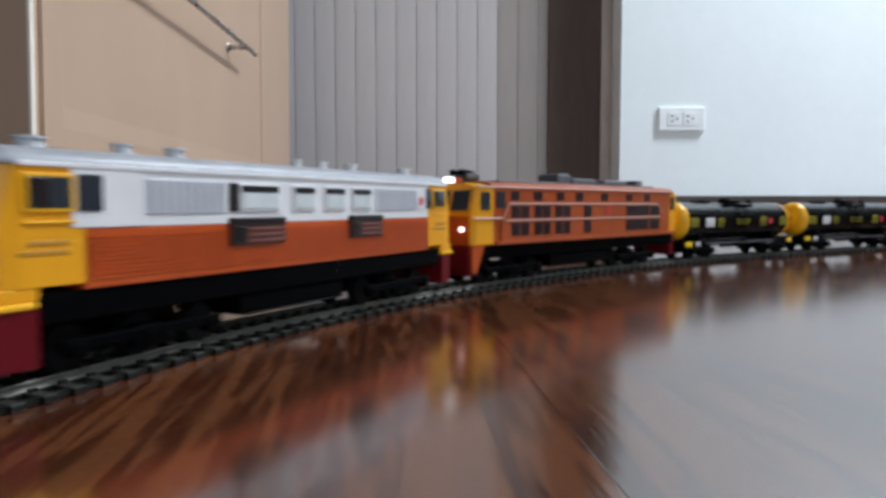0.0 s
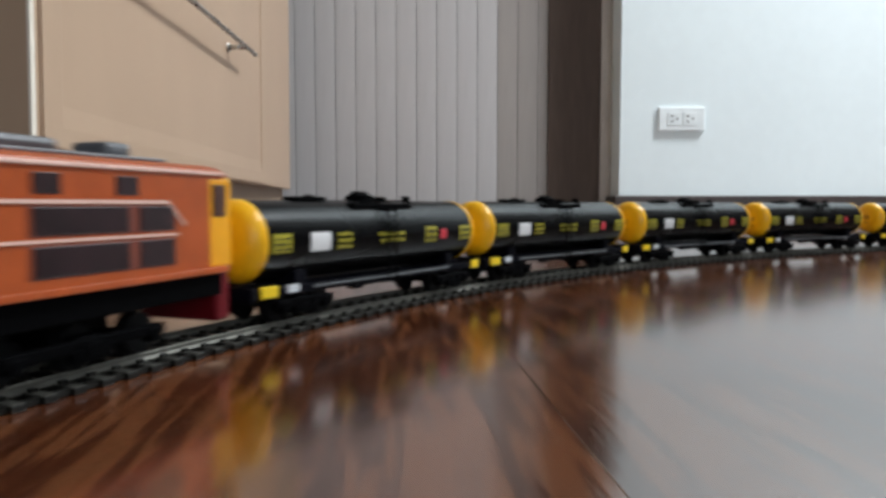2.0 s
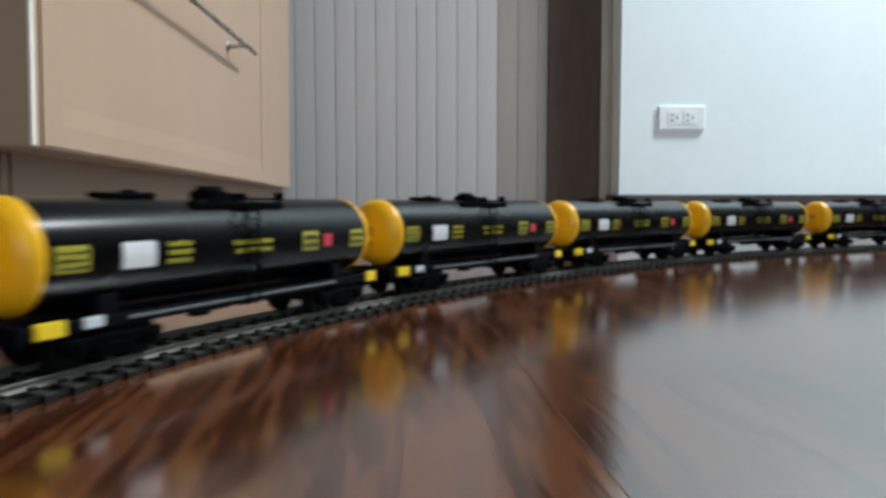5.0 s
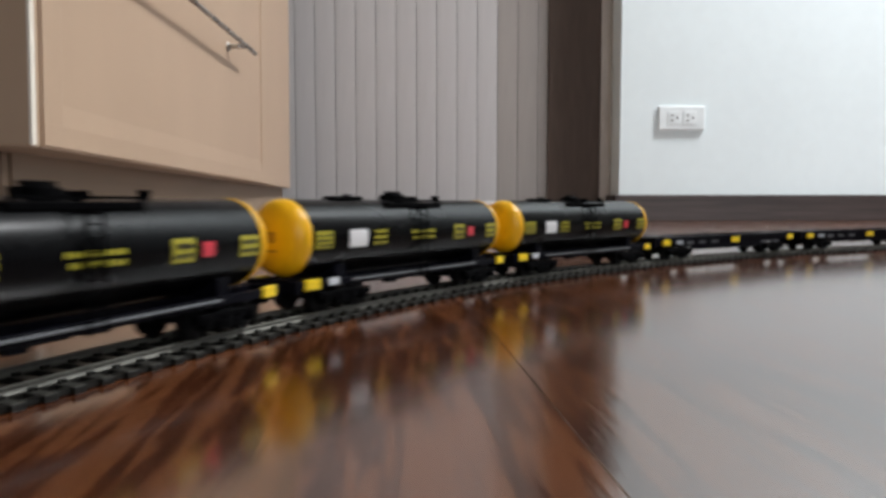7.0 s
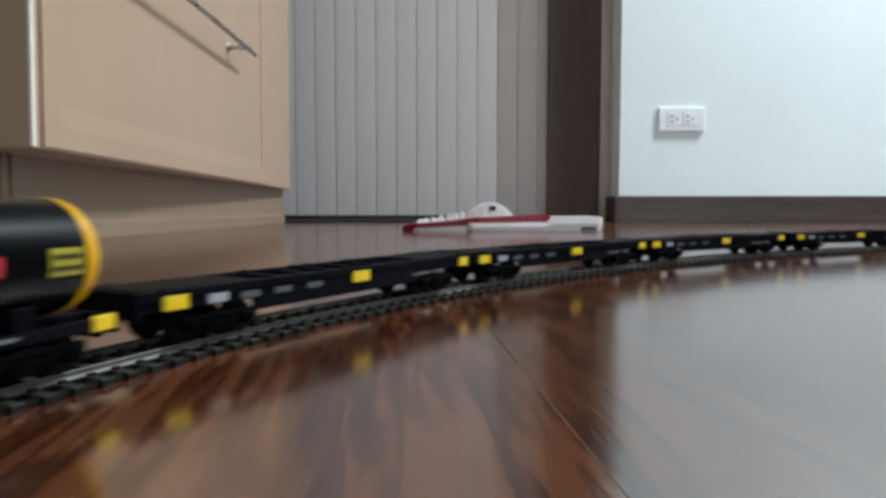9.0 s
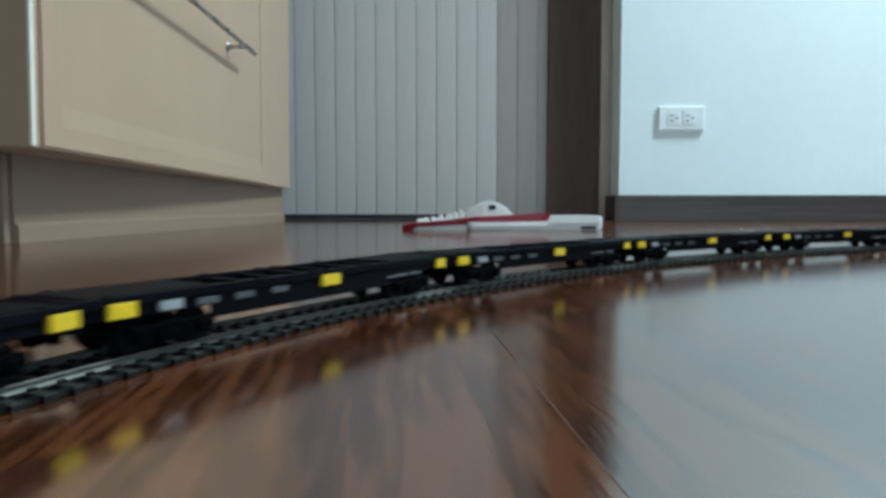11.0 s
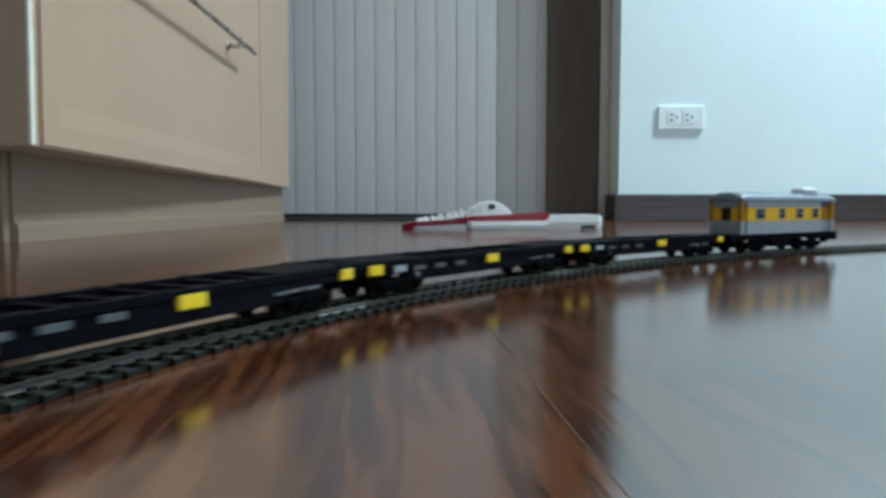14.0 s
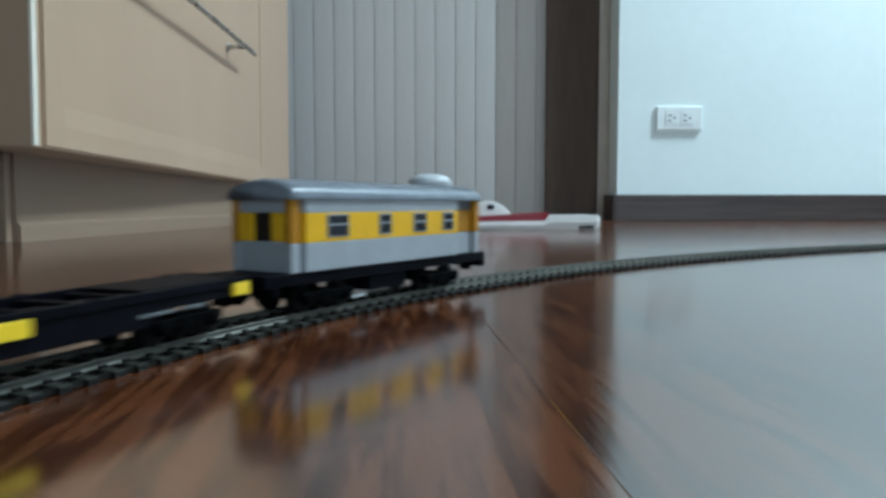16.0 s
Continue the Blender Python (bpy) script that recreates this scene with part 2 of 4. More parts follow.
wall("wall_south_east", WX1, X1 + 0.1, Y0 - 0.1, Y0, WZ0, WZ1, M_FAR)
tagged(link("ceiling", B(X0 - 0.1, X1 + 0.1, Y0 - 0.1, 2.3, HT, HT + 0.1), M_CEIL), kind="structure")
tagged(link("ground", B(-40, 40, -40, 40, -0.3, -0.2), mat("outdoor_ground", (0.2, 0.2, 0.18), 0.9)), kind="structure")
window = tagged(link("window_1", B(WX0, WX1, Y0 - 0.06, Y0 - 0.02, WZ1 - 0.05, WZ1), M_OUTLET), kind="structure")
for a, b in ((WX0, WX0 + 0.05), (1.425, 1.475), (WX1 - 0.05, WX1)):
    part("window_frame", B(a, b, Y0 - 0.06, Y0 - 0.02, WZ0, WZ1 - 0.05), M_OUTLET, window)

# skirting of the white wall, with its return into the doorway
skirt = bmesh.new()
box(skirt, 0.447, X1, Y1 - 0.012, Y1 - 0.0005, 0.0, 0.0675, 0.0015)
box(skirt, 0.4445, 0.4565, Y1 - 0.012, DOOR_Y - 0.006, 0.0, 0.0668, 0.0015)
tagged(link("baseboard", skirt, M_BASE), "dark brown wooden skirting board along the white wall", "skirting board", kind="structure")


# folding door of narrow vertical slats in the recess beside the white wall
def folding_door():
    door = new("folding_door")
    tagged(door, "closed grey folding door of narrow upright vinyl slats", "door", kind="structure")
    x, w = -0.6255, 0.0552
    base = shaded = None
    while x < 0.27:
        bm = bmesh.new()
        n = 8
        ring0 = [(w * i / n - w / 2 + 0.0011, -0.0006 * math.sin(math.pi * i / n) ** 0.6) for i in range(n + 1)]
        xs = [(p[0] * 0.975, p[1]) for p in ring0] + [(w / 2 - 0.003, 0.012), (-w / 2 + 0.003, 0.012)]
        loft(bm, [[(a, b, 0.016) for a, b in xs], [(a, b, 2.04) for a, b in xs]])
        if base is None:
            slat = part("slat", bm, M_DOOR, door)
            base = slat.data
        # right-hand slats: the wall corner's shade is put into a darker colour
        elif x > 0.14 and shaded is None:
            slat = part("slat", bm, M_SHADED_SLAT, door, "door slat, grey darkened for the wall corner's shade")
            shaded = slat.data
        elif shaded:
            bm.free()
            slat = tagged(new("slat", shaded), "door slat, grey darkened for the wall corner's shade")
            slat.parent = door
        else:
            bm.free()
            slat = new("slat", base)
            slat.parent = door
        slat.location = (x + w / 2, DOOR_Y + random.uniform(-0.0006, 0.0006), 0)
        x += w
    part("bottom_rail", B(-0.62, 0.2855, DOOR_Y - 0.004, DOOR_Y + 0.012, 0.0, 0.0165, 0.001), M_DOORB, door, "black bottom rail")
    part("threshold", B(-0.62, 0.2855, Y1 + 0.004, DOOR_Y - 0.0045, 0.0, 0.005, 0.001), M_DOORB, door, "black floor threshold")
    part("backing", B(-0.62, 0.30, DOOR_Y + 0.013, DOOR_Y + 0.02, 0.0, 2.05), M_DOORB, door)
    return door


folding_door()
frame_post = link("door_frame_1", B(0.286, 0.4275, DOOR_Y - 0.012, DOOR_Y + 0.06, 0.0, 2.06, 0.002), M_FRAME)
tagged(frame_post, "dark walnut door post", "door frame", kind="structure")
trim = link("trim_1", B(0.4277, 0.4565, DOOR_Y - 0.016, DOOR_Y + 0.06, 0.0, 2.06, 0.001), M_TRIM)
tagged(trim, "beige trim beside the door post", "trim", kind="structure")


# ---- wall outlet ----
def outlet():
    o = tagged(new("wall_outlet"), "white plastic double wall socket on the white wall", "socket")
    cx, cz = 0.613, 0.259
    o.location = (cx, Y1, cz)
    part("face_plate", B(-0.0595, 0.0595, -0.0085, 0.0, -0.0255, 0.036, 0.003), M_OUTLET, o)
    for sx in (-0.0195, 0.0205):
        sock = part("receptacle", B(sx - 0.017, sx + 0.017, -0.0098, -0.008, -0.0115, 0.0225, 0.0015), M_OUTLET, o)
        for a, b, c, d in ((-0.0095, -0.0020, 0.0105, 0.0140), (-0.0095, -0.0020, -0.0030, 0.0005), (0.0045, 0.0095, 0.0030, 0.0080)):
            part("slot", B(sx + a, sx + b, -0.0101, -0.0092, c, d), M_SLOT, sock)
    return o


outlet()


# ---- kitchen cabinet ----
def cabinet():
    cab = tagged(new("cabinet"), "beige wood-grain laminate base cabinet with a steel bar handle", "cabinet")
    near, far = Vector((-0.416, 0.72, 0)), Vector((-0.3835, 1.78, 0))
    d = far - near
    yaw = math.atan2(-d.x, d.y)
    # own axes: x out of the handle face, y along it, z up
    cab.matrix_world = Matrix.Translation(near) @ Matrix.Rotation(yaw, 4, "Z")
    L = d.length
    tilt = Matrix.Rotation(-radians(1.05), 4, "X")
    zb = 0.1025

    def tilted(bm):
        bmesh.ops.transform(bm, matrix=Matrix.Translation((0, 0, zb)) @ tilt, verts=bm.verts)
        return bm
    part("carcass", tilted(B(-0.58, -0.0185, 0.0185, L - 0.002, 0.001, 0.78, 0.001)), M_CAB, cab)
    part("front_panel", tilted(B(-0.58, -0.0015, 0.0, 0.018, 0.0, 0.78, 0.002)), M_CAB, cab)
    part("edge_strip", tilted(B(-0.0024, 0.0014, -0.0010, 0.0070, 0.001, 0.78, 0.0010)), M_EDGE, cab, "pale edge band")
    dr = part("drawer_front", tilted(B(-0.018, 0.0, 0.0183, L - 0.2, 0.0, 0.62, 0.0010)), M_CAB, cab)
    part("end_panel", tilted(B(-0.018, 0.0, L - 0.197, L, 0.0, 0.78, 0.002)), M_CAB, cab)
    part("upper_drawer", tilted(B(-0.018, 0.0, 0.0183, L - 0.2, 0.624, 0.78, 0.0010)), M_CAB, cab)
    # raised frame round the drawer's field, its lower rail chamfered
    rail = bmesh.new()
    y0, y1 = 0.019, L - 0.202
    loft(rail, [[(0.0, y, 0.002), (0.0022, y, 0.003), (0.0022, y, 0.026), (0.0, y, 0.050)] for y in (y0, y1)])
    part("lower_rail", tilted(rail), M_CAB, dr)
    for a, b in ((y0, y0 + 0.035), (y1 - 0.05, y1)):
        part("stile", tilted(B(0.0, 0.0021, a, b, 0.0265, 0.617, 0.0009)), M_CAB, dr)
    hb = bmesh.new()
    cyl(hb, (0.034, 0.37, 0.243), (0, 1, 0), 0.0042, 0.58, 20)
    bmesh.ops.rotate(hb, cent=(0.034, 0.64, 0.243), matrix=Matrix.Rotation(radians(-1.2), 3, "X"), verts=hb.verts)
    handle = part("handle", tilted(hb), M_STEEL, dr, "brushed steel bar handle", True)
    for yy in (0.17, 0.600):
        st = bmesh.new()
        cyl(st, (0.017, yy, 0.243), (1, 0, 0), 0.0045, 0.034, 16)
        cyl(st, (0.0015, yy, 0.243), (1, 0, 0), 0.0085, 0.003, 16)
        part("standoff", tilted(st), M_STEEL, dr, "", True)
    # plinth, set back under the doors
    kb = bmesh.new()
    a, b = Vector((-0.485, 0.80, 0)), Vector((-0.402, 1.775, 0))
    inv = cab.matrix_world.inverted()
    k1, k2 = inv @ a, inv @ b
    ring = [k1, k2, k2 + Vector((-0.3, 0, 0)), k1 + Vector((-0.3, 0, 0))]
    loft(kb, [[(p.x, p.y, 0.0) for p in ring], [(p.x, p.y, zb + (-0.0006 if p.y < 0.5 else -0.018)) for p in ring]])
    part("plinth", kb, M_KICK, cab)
    tb = bmesh.new()
    loft(tb, [[(q.x, q.y, 0.0), (q.x + 0.005, q.y, 0.0), (q.x + 0.005, q.y, 0.019), (q.x, q.y, 0.023)] for q in (k1, k2)])
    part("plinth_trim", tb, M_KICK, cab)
    fb = bmesh.new()
    box(fb, -0.6, k1.x - 0.004, k1.y - 0.012, k1.y - 0.001, 0.0, zb - 0.001, 0.001)
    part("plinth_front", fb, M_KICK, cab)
    part("countertop", B(-0.6, 0.02, -0.02, L, zb + 0.782, zb + 0.82, 0.004), M_EDGE, cab, "pale countertop")
    return cab


cabinet()


# ---- red and white toy lying on the floor by the door ----
def toy():
    t = tagged(new("toy_boat"), "red and white plastic toy boat lying on the floor", "toy")
    t.matrix_world = pose(0.106, 1.225, 0, 0, 0, 9)
    hull = bmesh.new()
    loft(hull, [[(x, -w, z0), (x, -w * 1.06, (z0 + z1) / 2), (x, -w, z1), (x, w, z1), (x, w * 1.06, (z0 + z1) / 2), (x, w, z0)]
                for x, w, z0, z1 in ((-0.078, 0.028, 0.003, 0.0145), (-0.07, 0.033, 0.0005, 0.0140), (0.075, 0.035, 0.0, 0.0145), (0.086, 0.035, 0.0, 0.0235), (0.182, 0.035, 0.0, 0.0240), (0.19, 0.031, 0.003, 0.021))])
    part("hull", hull, M_TOYW, t)
    deck = bmesh.new()
    loft(deck, [[(x, -w, 0.0141), (x, w, 0.0141), (x, w * 0.92, z), (x, -w * 0.92, z)] for x, w, z in ((-0.095, 0.024, 0.0185), (-0.06, 0.034, 0.0225), (0.070, 0.0345, 0.0275), (0.084, 0.033, 0.0285))])
    part("deck", deck, M_TOYR, t, "dark red deck")
    bow = bmesh.new()
    loft(bow, [[(x, -w, z0), (x, w, z0), (x, w, z1), (x, -w, z1)] for x, w, z0, z1 in ((-0.200, 0.006, 0.0, 0.008), (-0.182, 0.016, 0.0, 0.0125), (-0.176, 0.018, 0.006, 0.0135), (-0.08, 0.026, 0.0095, 0.0165))])
    part("bow", bow, M_TOYR, t, "dark red bow")
    # white wedge under the bow stands in for the pale floor reflection
    bow_reflection = bmesh.new()
    loft(bow_reflection, [[(x, -w, 0.0), (x, w, 0.0), (x, w, z1), (x, -w, z1)] for x, w, z1 in ((-0.174, 0.014, 0.0055), (-0.079, 0.026, 0.009))])
    part("bow_reflection", bow_reflection, M_TOYW, t)
    cabin = bmesh.new()
    loft(cabin, [[(x, -w, z0), (x, w, z0), (x, w * 0.7, z1), (x, -w * 0.7, z1)] for x, w, z0, z1 in ((-0.078, 0.016, 0.0165, 0.027), (-0.062, 0.02, 0.0190, 0.037), (-0.046, 0.022, 0.0195, 0.0445), (-0.028, 0.022, 0.0195, 0.0480), (-0.014, 0.022, 0.0215, 0.0455), (0.002, 0.021, 0.0220, 0.0375), (0.014, 0.02, 0.0225, 0.0265))])
    bmesh.ops.bevel(cabin, geom=list(cabin.edges), offset=0.0012, segments=2, affect="EDGES")
    part("cabin", cabin, M_TOYW, t, "white cabin")
    for k in range(8):
        x = -0.176 + 0.0142 * k + random.uniform(-0.002, 0.002)
        z = 0.0120 + 0.0011 * k
        h = 0.0070 + 0.0013 * k + random.uniform(-0.0018, 0.0018)
        d = random.uniform(0.004, 0.010)
        fin = bmesh.new()
        loft(fin, [[(x, -0.012, z), (x, 0.012, z), (x + 0.002, 0.008, z + h * 0.55), (x + 0.002, -0.008, z + h * 0.55)],
                   [(x + d, -0.013, z + 0.001), (x + d, 0.013, z + 0.001), (x + d, 0.007, z + h), (x + d, -0.007, z + h)],
                   [(x + 0.0138, -0.012, z + 0.001), (x + 0.0138, 0.012, z + 0.001), (x + 0.0135, 0.009, z + h * 0.62), (x + 0.0135, -0.009, z + h * 0.62)]])
        bmesh.ops.bevel(fin, geom=list(fin.edges), offset=0.0009, segments=2, affect="EDGES")
        part("fin", fin, M_TOYW, t, "white moulded fin")
    part("cabin_window", B(-0.034, -0.021, -0.0198, 0.0198, 0.0335, 0.0415, 0.0015), M_GLASS, t)
    part("stern_slot", B(0.145, 0.175, -0.0372, -0.033, 0.0012, 0.0062, 0.001), M_DARK, t)
    for piece in t.children:
        piece.data.transform(Matrix.Diagonal((0.885, 0.885, 1.03, 1.0)))
    return t


toy()


# ---- railway track ----
TIE_H, RAIL_TOP = 0.0019, 0.0041


def rail_mesh(name, side, parent):
    bm = bmesh.new()
    prof = [(-0.0011, TIE_H), (0.0011, TIE_H), (0.0011, TIE_H + 0.0003), (0.0003, TIE_H + 0.0006), (0.0003, RAIL_TOP - 0.0008), (0.00045, RAIL_TOP - 0.0007), (0.00045, RAIL_TOP - 0.0001), (0.0003, RAIL_TOP), (-0.0003, RAIL_TOP), (-0.00045, RAIL_TOP - 0.0001), (-0.00045, RAIL_TOP - 0.0007), (-0.0003, RAIL_TOP - 0.0008), (-0.0003, TIE_H + 0.0006), (-0.0011, TIE_H + 0.0003)]
    n = 360
    rings = []
    for i in range(n):
        s = math.tau * RC * i / n
        a = s / RC
        p = on_track(s)
        out = Vector((math.cos(a), math.sin(a), 0))
        rings.append([bm.verts.new(p + out * (side + q) + Vector((0, 0, z))) for q, z in prof])
    for i in range(n):
        a, b = rings[i], rings[(i + 1) % n]
        for j in range(len(prof)):
            k = (j + 1) % len(prof)
            bm.faces.new((a[j], a[k], b[k], b[j]))
    bmesh.ops.recalc_face_normals(bm, faces=bm.faces)
    return part(name, bm, M_RAIL, parent, "nickel silver rail", True)


def tie_bm():
    bm = bmesh.new()
    box(bm, -0.0018, 0.0018, -0.0162, 0.0162, 0.0, TIE_H, 0.0003)
    for y in (-0.0083, 0.0083):
        for q in (-0.0017, 0.0017):
            box(bm, -0.0009, 0.0009, y + q - 0.0006, y + q + 0.0006, TIE_H, TIE_H + 0.0008)
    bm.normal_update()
    # tops get a lighter colour that stands for light from above
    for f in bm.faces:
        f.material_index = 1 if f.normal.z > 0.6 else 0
    return bm


def track():
    tr = tagged(new("railway_track"), "loop of model railway track with silver rails on dark ties", "track")
    rail_mesh("rail", -0.0083, tr)
    rail_mesh("rail", 0.0083, tr)
    total = 760
    first = part("tie", tie_bm(), [M_TIE, M_TIETOP], tr)
    data = first.data
    src = bmesh.new()
    src.from_mesh(data)
    placed = 0
    verts, faces = [], []
    base_v = [v.co.copy() for v in src.verts]
    base_f = [[v.index for v in f.verts] for f in src.faces]
    base_m = [f.material_index for f in src.faces]
    src.free()
    for i in range(total):
        s = math.tau * RC * i / total
        m = Matrix.Translation(on_track(s)) @ Matrix.Rotation(s / RC + math.pi / 2 + random.uniform(-0.01, 0.01), 4, "Z")
        if radians(100) < s / RC < radians(175):
            ob = first if placed == 0 else new("tie", data)
            ob.parent = tr
            ob.matrix_basis = m
            placed += 1
        else:
            o = len(verts)
            verts += [m @ v for v in base_v]
            faces += [[j + o for j in f] for f in base_f]
    me = bpy.data.meshes.new("far_ties")
    me.from_pydata(verts, [], faces)
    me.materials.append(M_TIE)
    me.materials.append(M_TIETOP)
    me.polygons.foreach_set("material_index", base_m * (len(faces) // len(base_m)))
    ob = new("far_ties", me)
    ob.parent = tr
    tagged(ob, kind="stuff")
    # webs between the ties under each rail
    for side in (-0.0140, -0.0083, 0.0083, 0.0140):
        bm = bmesh.new()
        rings = []
        for i in range(240):
            s = math.tau * RC * i / 240
            out = Vector((math.cos(s / RC), math.sin(s / RC), 0))
            p = on_track(s)
            rings.append([bm.verts.new(p + out * (side + q) + Vector((0, 0, z))) for q, z in ((-0.001, 0.0003), (0.001, 0.0003), (0.001, 0.0017), (-0.001, 0.0017))])
        for i in range(240):
            a, b = rings[i], rings[(i + 1) % 240]
            for j in range(4):
                bm.faces.new((a[j], a[(j + 1) % 4], b[(j + 1) % 4], b[j]))
        bmesh.ops.recalc_face_normals(bm, faces=bm.faces)
        part("tie_web", bm, M_TIE, tr)
    return tr


track()


# ---- rolling stock; own axes: x forward, y towards the inside of the loop, z up from the floor ----
def bogie(parent, x, wheelbase, axles=2, width=0.0125, r=0.0052, name="bogie"):
    bm = bmesh.new()
    half = wheelbase / 2
    zc = RAIL_TOP + r
    for sy in (-1, 1):
        y = sy * width
        box(bm, x - half - 0.004, x + half + 0.004, y - 0.0012, y + 0.0012, zc - 0.0004, zc + 0.0026, 0.0005)
        box(bm, x - 0.006, x + 0.006, y - 0.0016, y + 0.0016, zc - 0.0028, zc + 0.0006, 0.0005)
        for i in range(axles):
            ax = x - half + wheelbase * i / (axles - 1)
            box(bm, ax - 0.0022, ax + 0.0022, y - 0.0019, y + 0.0019, zc - 0.002, zc + 0.0018, 0.0006)
        cyl(bm, (x - 0.003, y + sy * 0.0008, zc - 0.0006), (0, 0, 1), 0.0012, 0.004, 8)
        cyl(bm, (x + 0.003, y + sy * 0.0008, zc - 0.0006), (0, 0, 1), 0.0012, 0.004, 8)
    box(bm, x - 0.004, x + 0.004, -width, width, zc + 0.0008, zc + 0.003, 0.0004)
    bg = part(name, bm, M_BLACK, parent)
    for i in range(axles):
        ax = x - half + wheelbase * i / (axles - 1)
        w = bmesh.new()
        for sy in (-1, 1):
            cyl(w, (ax, sy * 0.0083, zc), (0, 1, 0), r, 0.0024, 20)
            cyl(w, (ax, sy * 0.0068, zc), (0, 1, 0), r + 0.0007, 0.0007, 20)
        cyl(w, (ax, 0, zc), (0, 1, 0), 0.001, 0.018, 8)
        part("wheelset", w, M_WHEEL, bg, "", False)
    return bg


def coupler(parent, x, sign):
    bm = bmesh.new()
    box(bm, min(x, x + sign * 0.0045), max(x, x + sign * 0.0045), -0.0014, 0.0014, 0.0098, 0.0122, 0.0004)
    box(bm, x + sign * 0.0045 - 0.0012, x + sign * 0.0045 + 0.0012, -0.0028, 0.0028, 0.009, 0.013, 0.0004)
    return part("coupler", bm, M_BLACK, parent)


def plate(parent, name, x0, x1, z0, z1, y, sy, material, proud=0.0004, bevel=0.00025, depth=0.001, label=""):
    a, b = sorted((sy * (y - depth), sy * (y + proud)))
    return part(name, B(x0, x1, a, b, z0, z1, bevel), material, parent, label)


def tank_patch(parent, name, x0, x1, z0, z1, sy, material, r=0.01425, zc=0.0316, lift=0.00018, label=""):
    bm = bmesh.new()
    a0, a1 = math.asin((z0 - zc) / r), math.asin((z1 - zc) / r)
    rings = []
    for x in (x0, x1):
        ring = [(x, sy * (r + lift) * math.cos(a0 + (a1 - a0) * i / 5), zc + (r + lift) * math.sin(a0 + (a1 - a0) * i / 5)) for i in range(6)]
        ring += [(x, sy * (r - 0.0004) * math.cos(a0 + (a1 - a0) * i / 5), zc + (r - 0.0004) * math.sin(a0 + (a1 - a0) * i / 5)) for i in range(5, -1, -1)]
        rings.append(ring)
    loft(bm, rings)
    return part(name, bm, material, parent, label)


def lettering(parent, x0, x1, z0, z1, sy, material, lift=0.00018):
    """a line of unreadable print: uneven short bars"""
    x = x0
    while x < x1 - 0.0006:
        e = min(x1, x + random.uniform(0.0010, 0.0024))
        tank_patch(parent, "lettering_bar", x, e, z0, z1 - random.uniform(0, 0.0003), sy, material, lift=lift)
        x = e + random.uniform(0.0004, 0.0009)


def tank_wagon():
    w = tagged(new("tank_wagon"), "black model tank wagon with yellow ends and yellow markings", "wagon", "tank wagons of the train")
    zc, r, hl = 0.0316, 0.01425, 0.0700
    bm = bmesh.new()
    rings = []
    for x in (-hl + 0.0035, -hl * 0.5, 0, hl * 0.5, hl):
        rings.append([(x, r * math.cos(math.tau * i / 40), zc + r * math.sin(math.tau * i / 40)) for i in range(40)])
    loft(bm, rings, cap=False)
    barrel = part("tank_barrel", bm, M_TANK, w, "", True)
    for sx in (-1, 1):
        bm = bmesh.new()
        cap = []
        for k, (dx, q) in enumerate(((-0.0016, 1.008), (0.0, 1.008), (0.0020, 0.965), (0.0039, 0.87), (0.0055, 0.71), (0.0067, 0.45), (0.0071, 0.12))):
            cap.append([(sx * (hl + dx) + (0.0035 if sx < 0 else 0), q * r * math.cos(math.tau * i / 40), zc + q * r * math.sin(math.tau * i / 40)) for i in range(40)])
        loft(bm, cap)
        part("tank_end", bm, M_YEL, w, "yellow dished tank end", True)
        bars = bmesh.new()
        ex = (-hl - 0.0034, -hl - 0.0023) if sx < 0 else (hl + 0.0060, hl + 0.0071)
        box(bars, *ex, -0.0044, 0.0044, 0.0302, 0.0342)
        box(bars, *ex, -0.0048, 0.0048, 0.0268, 0.0276)
        part("end_marking", bars, M_OCHRE, w)
    # frame
    for sy in (-1, 1):
        part("side_sill", B(-0.0745, 0.0745, sy * 0.0118 - 0.0009, sy * 0.0118 + 0.0009, 0.0133, 0.0162, 0.0003), M_FRAMEB, w)
    part("centre_sill", B(-0.0745, 0.0745, -0.003, 0.003, 0.0125, 0.0165, 0.0003), M_FRAMEB, w)
    for sx in (-1, 1):
        part("headstock", B(sx * 0.0737, sx * 0.0755, -0.0135, 0.0135, 0.0118, 0.0168, 0.0004), M_FRAMEB, w)
        part("saddle", B(sx * 0.05 - 0.003, sx * 0.05 + 0.003, -0.011, 0.011, 0.0155, 0.0215, 0.0005), M_FRAMEB, w)
        coupler(w, sx * 0.0755, sx)
        bogie(w, sx * 0.050, 0.021)
    # brake cylinder and gear between the bogies
    bm = bmesh.new()
    cyl(bm, (0.006, 0.004, 0.0132), (1, 0, 0), 0.0022, 0.012, 14)
    box(bm, -0.012, -0.004, -0.006, 0.006, 0.0112, 0.0140, 0.0004)
    box(bm, 0.016, 0.022, 0.008, 0.012, 0.0115, 0.0140, 0.0004)
    part("brake_gear", bm, M_FRAMEB, w)
    for sy in (-1, 1):
        bm = bmesh.new()
        cyl(bm, (0.0, sy * 0.0132, 0.0151), (1, 0, 0), 0.0005, 0.092, 8)
        for xx in (-0.043, -0.015, 0.015, 0.043):
            box(bm, xx - 0.0005, xx + 0.0005, sy * 0.0128 - 0.0006, sy * 0.0128 + 0.0004, 0.0145, 0.0157)
        part("air_pipe", bm, M_GUTTER, w, "thin grey air pipe")
    # dome hatch, walkway and its railing
    bm = bmesh.new()
    box(bm, -0.0205, 0.0195, -0.0098, 0.0098, 0.0424, 0.0446, 0.0004)
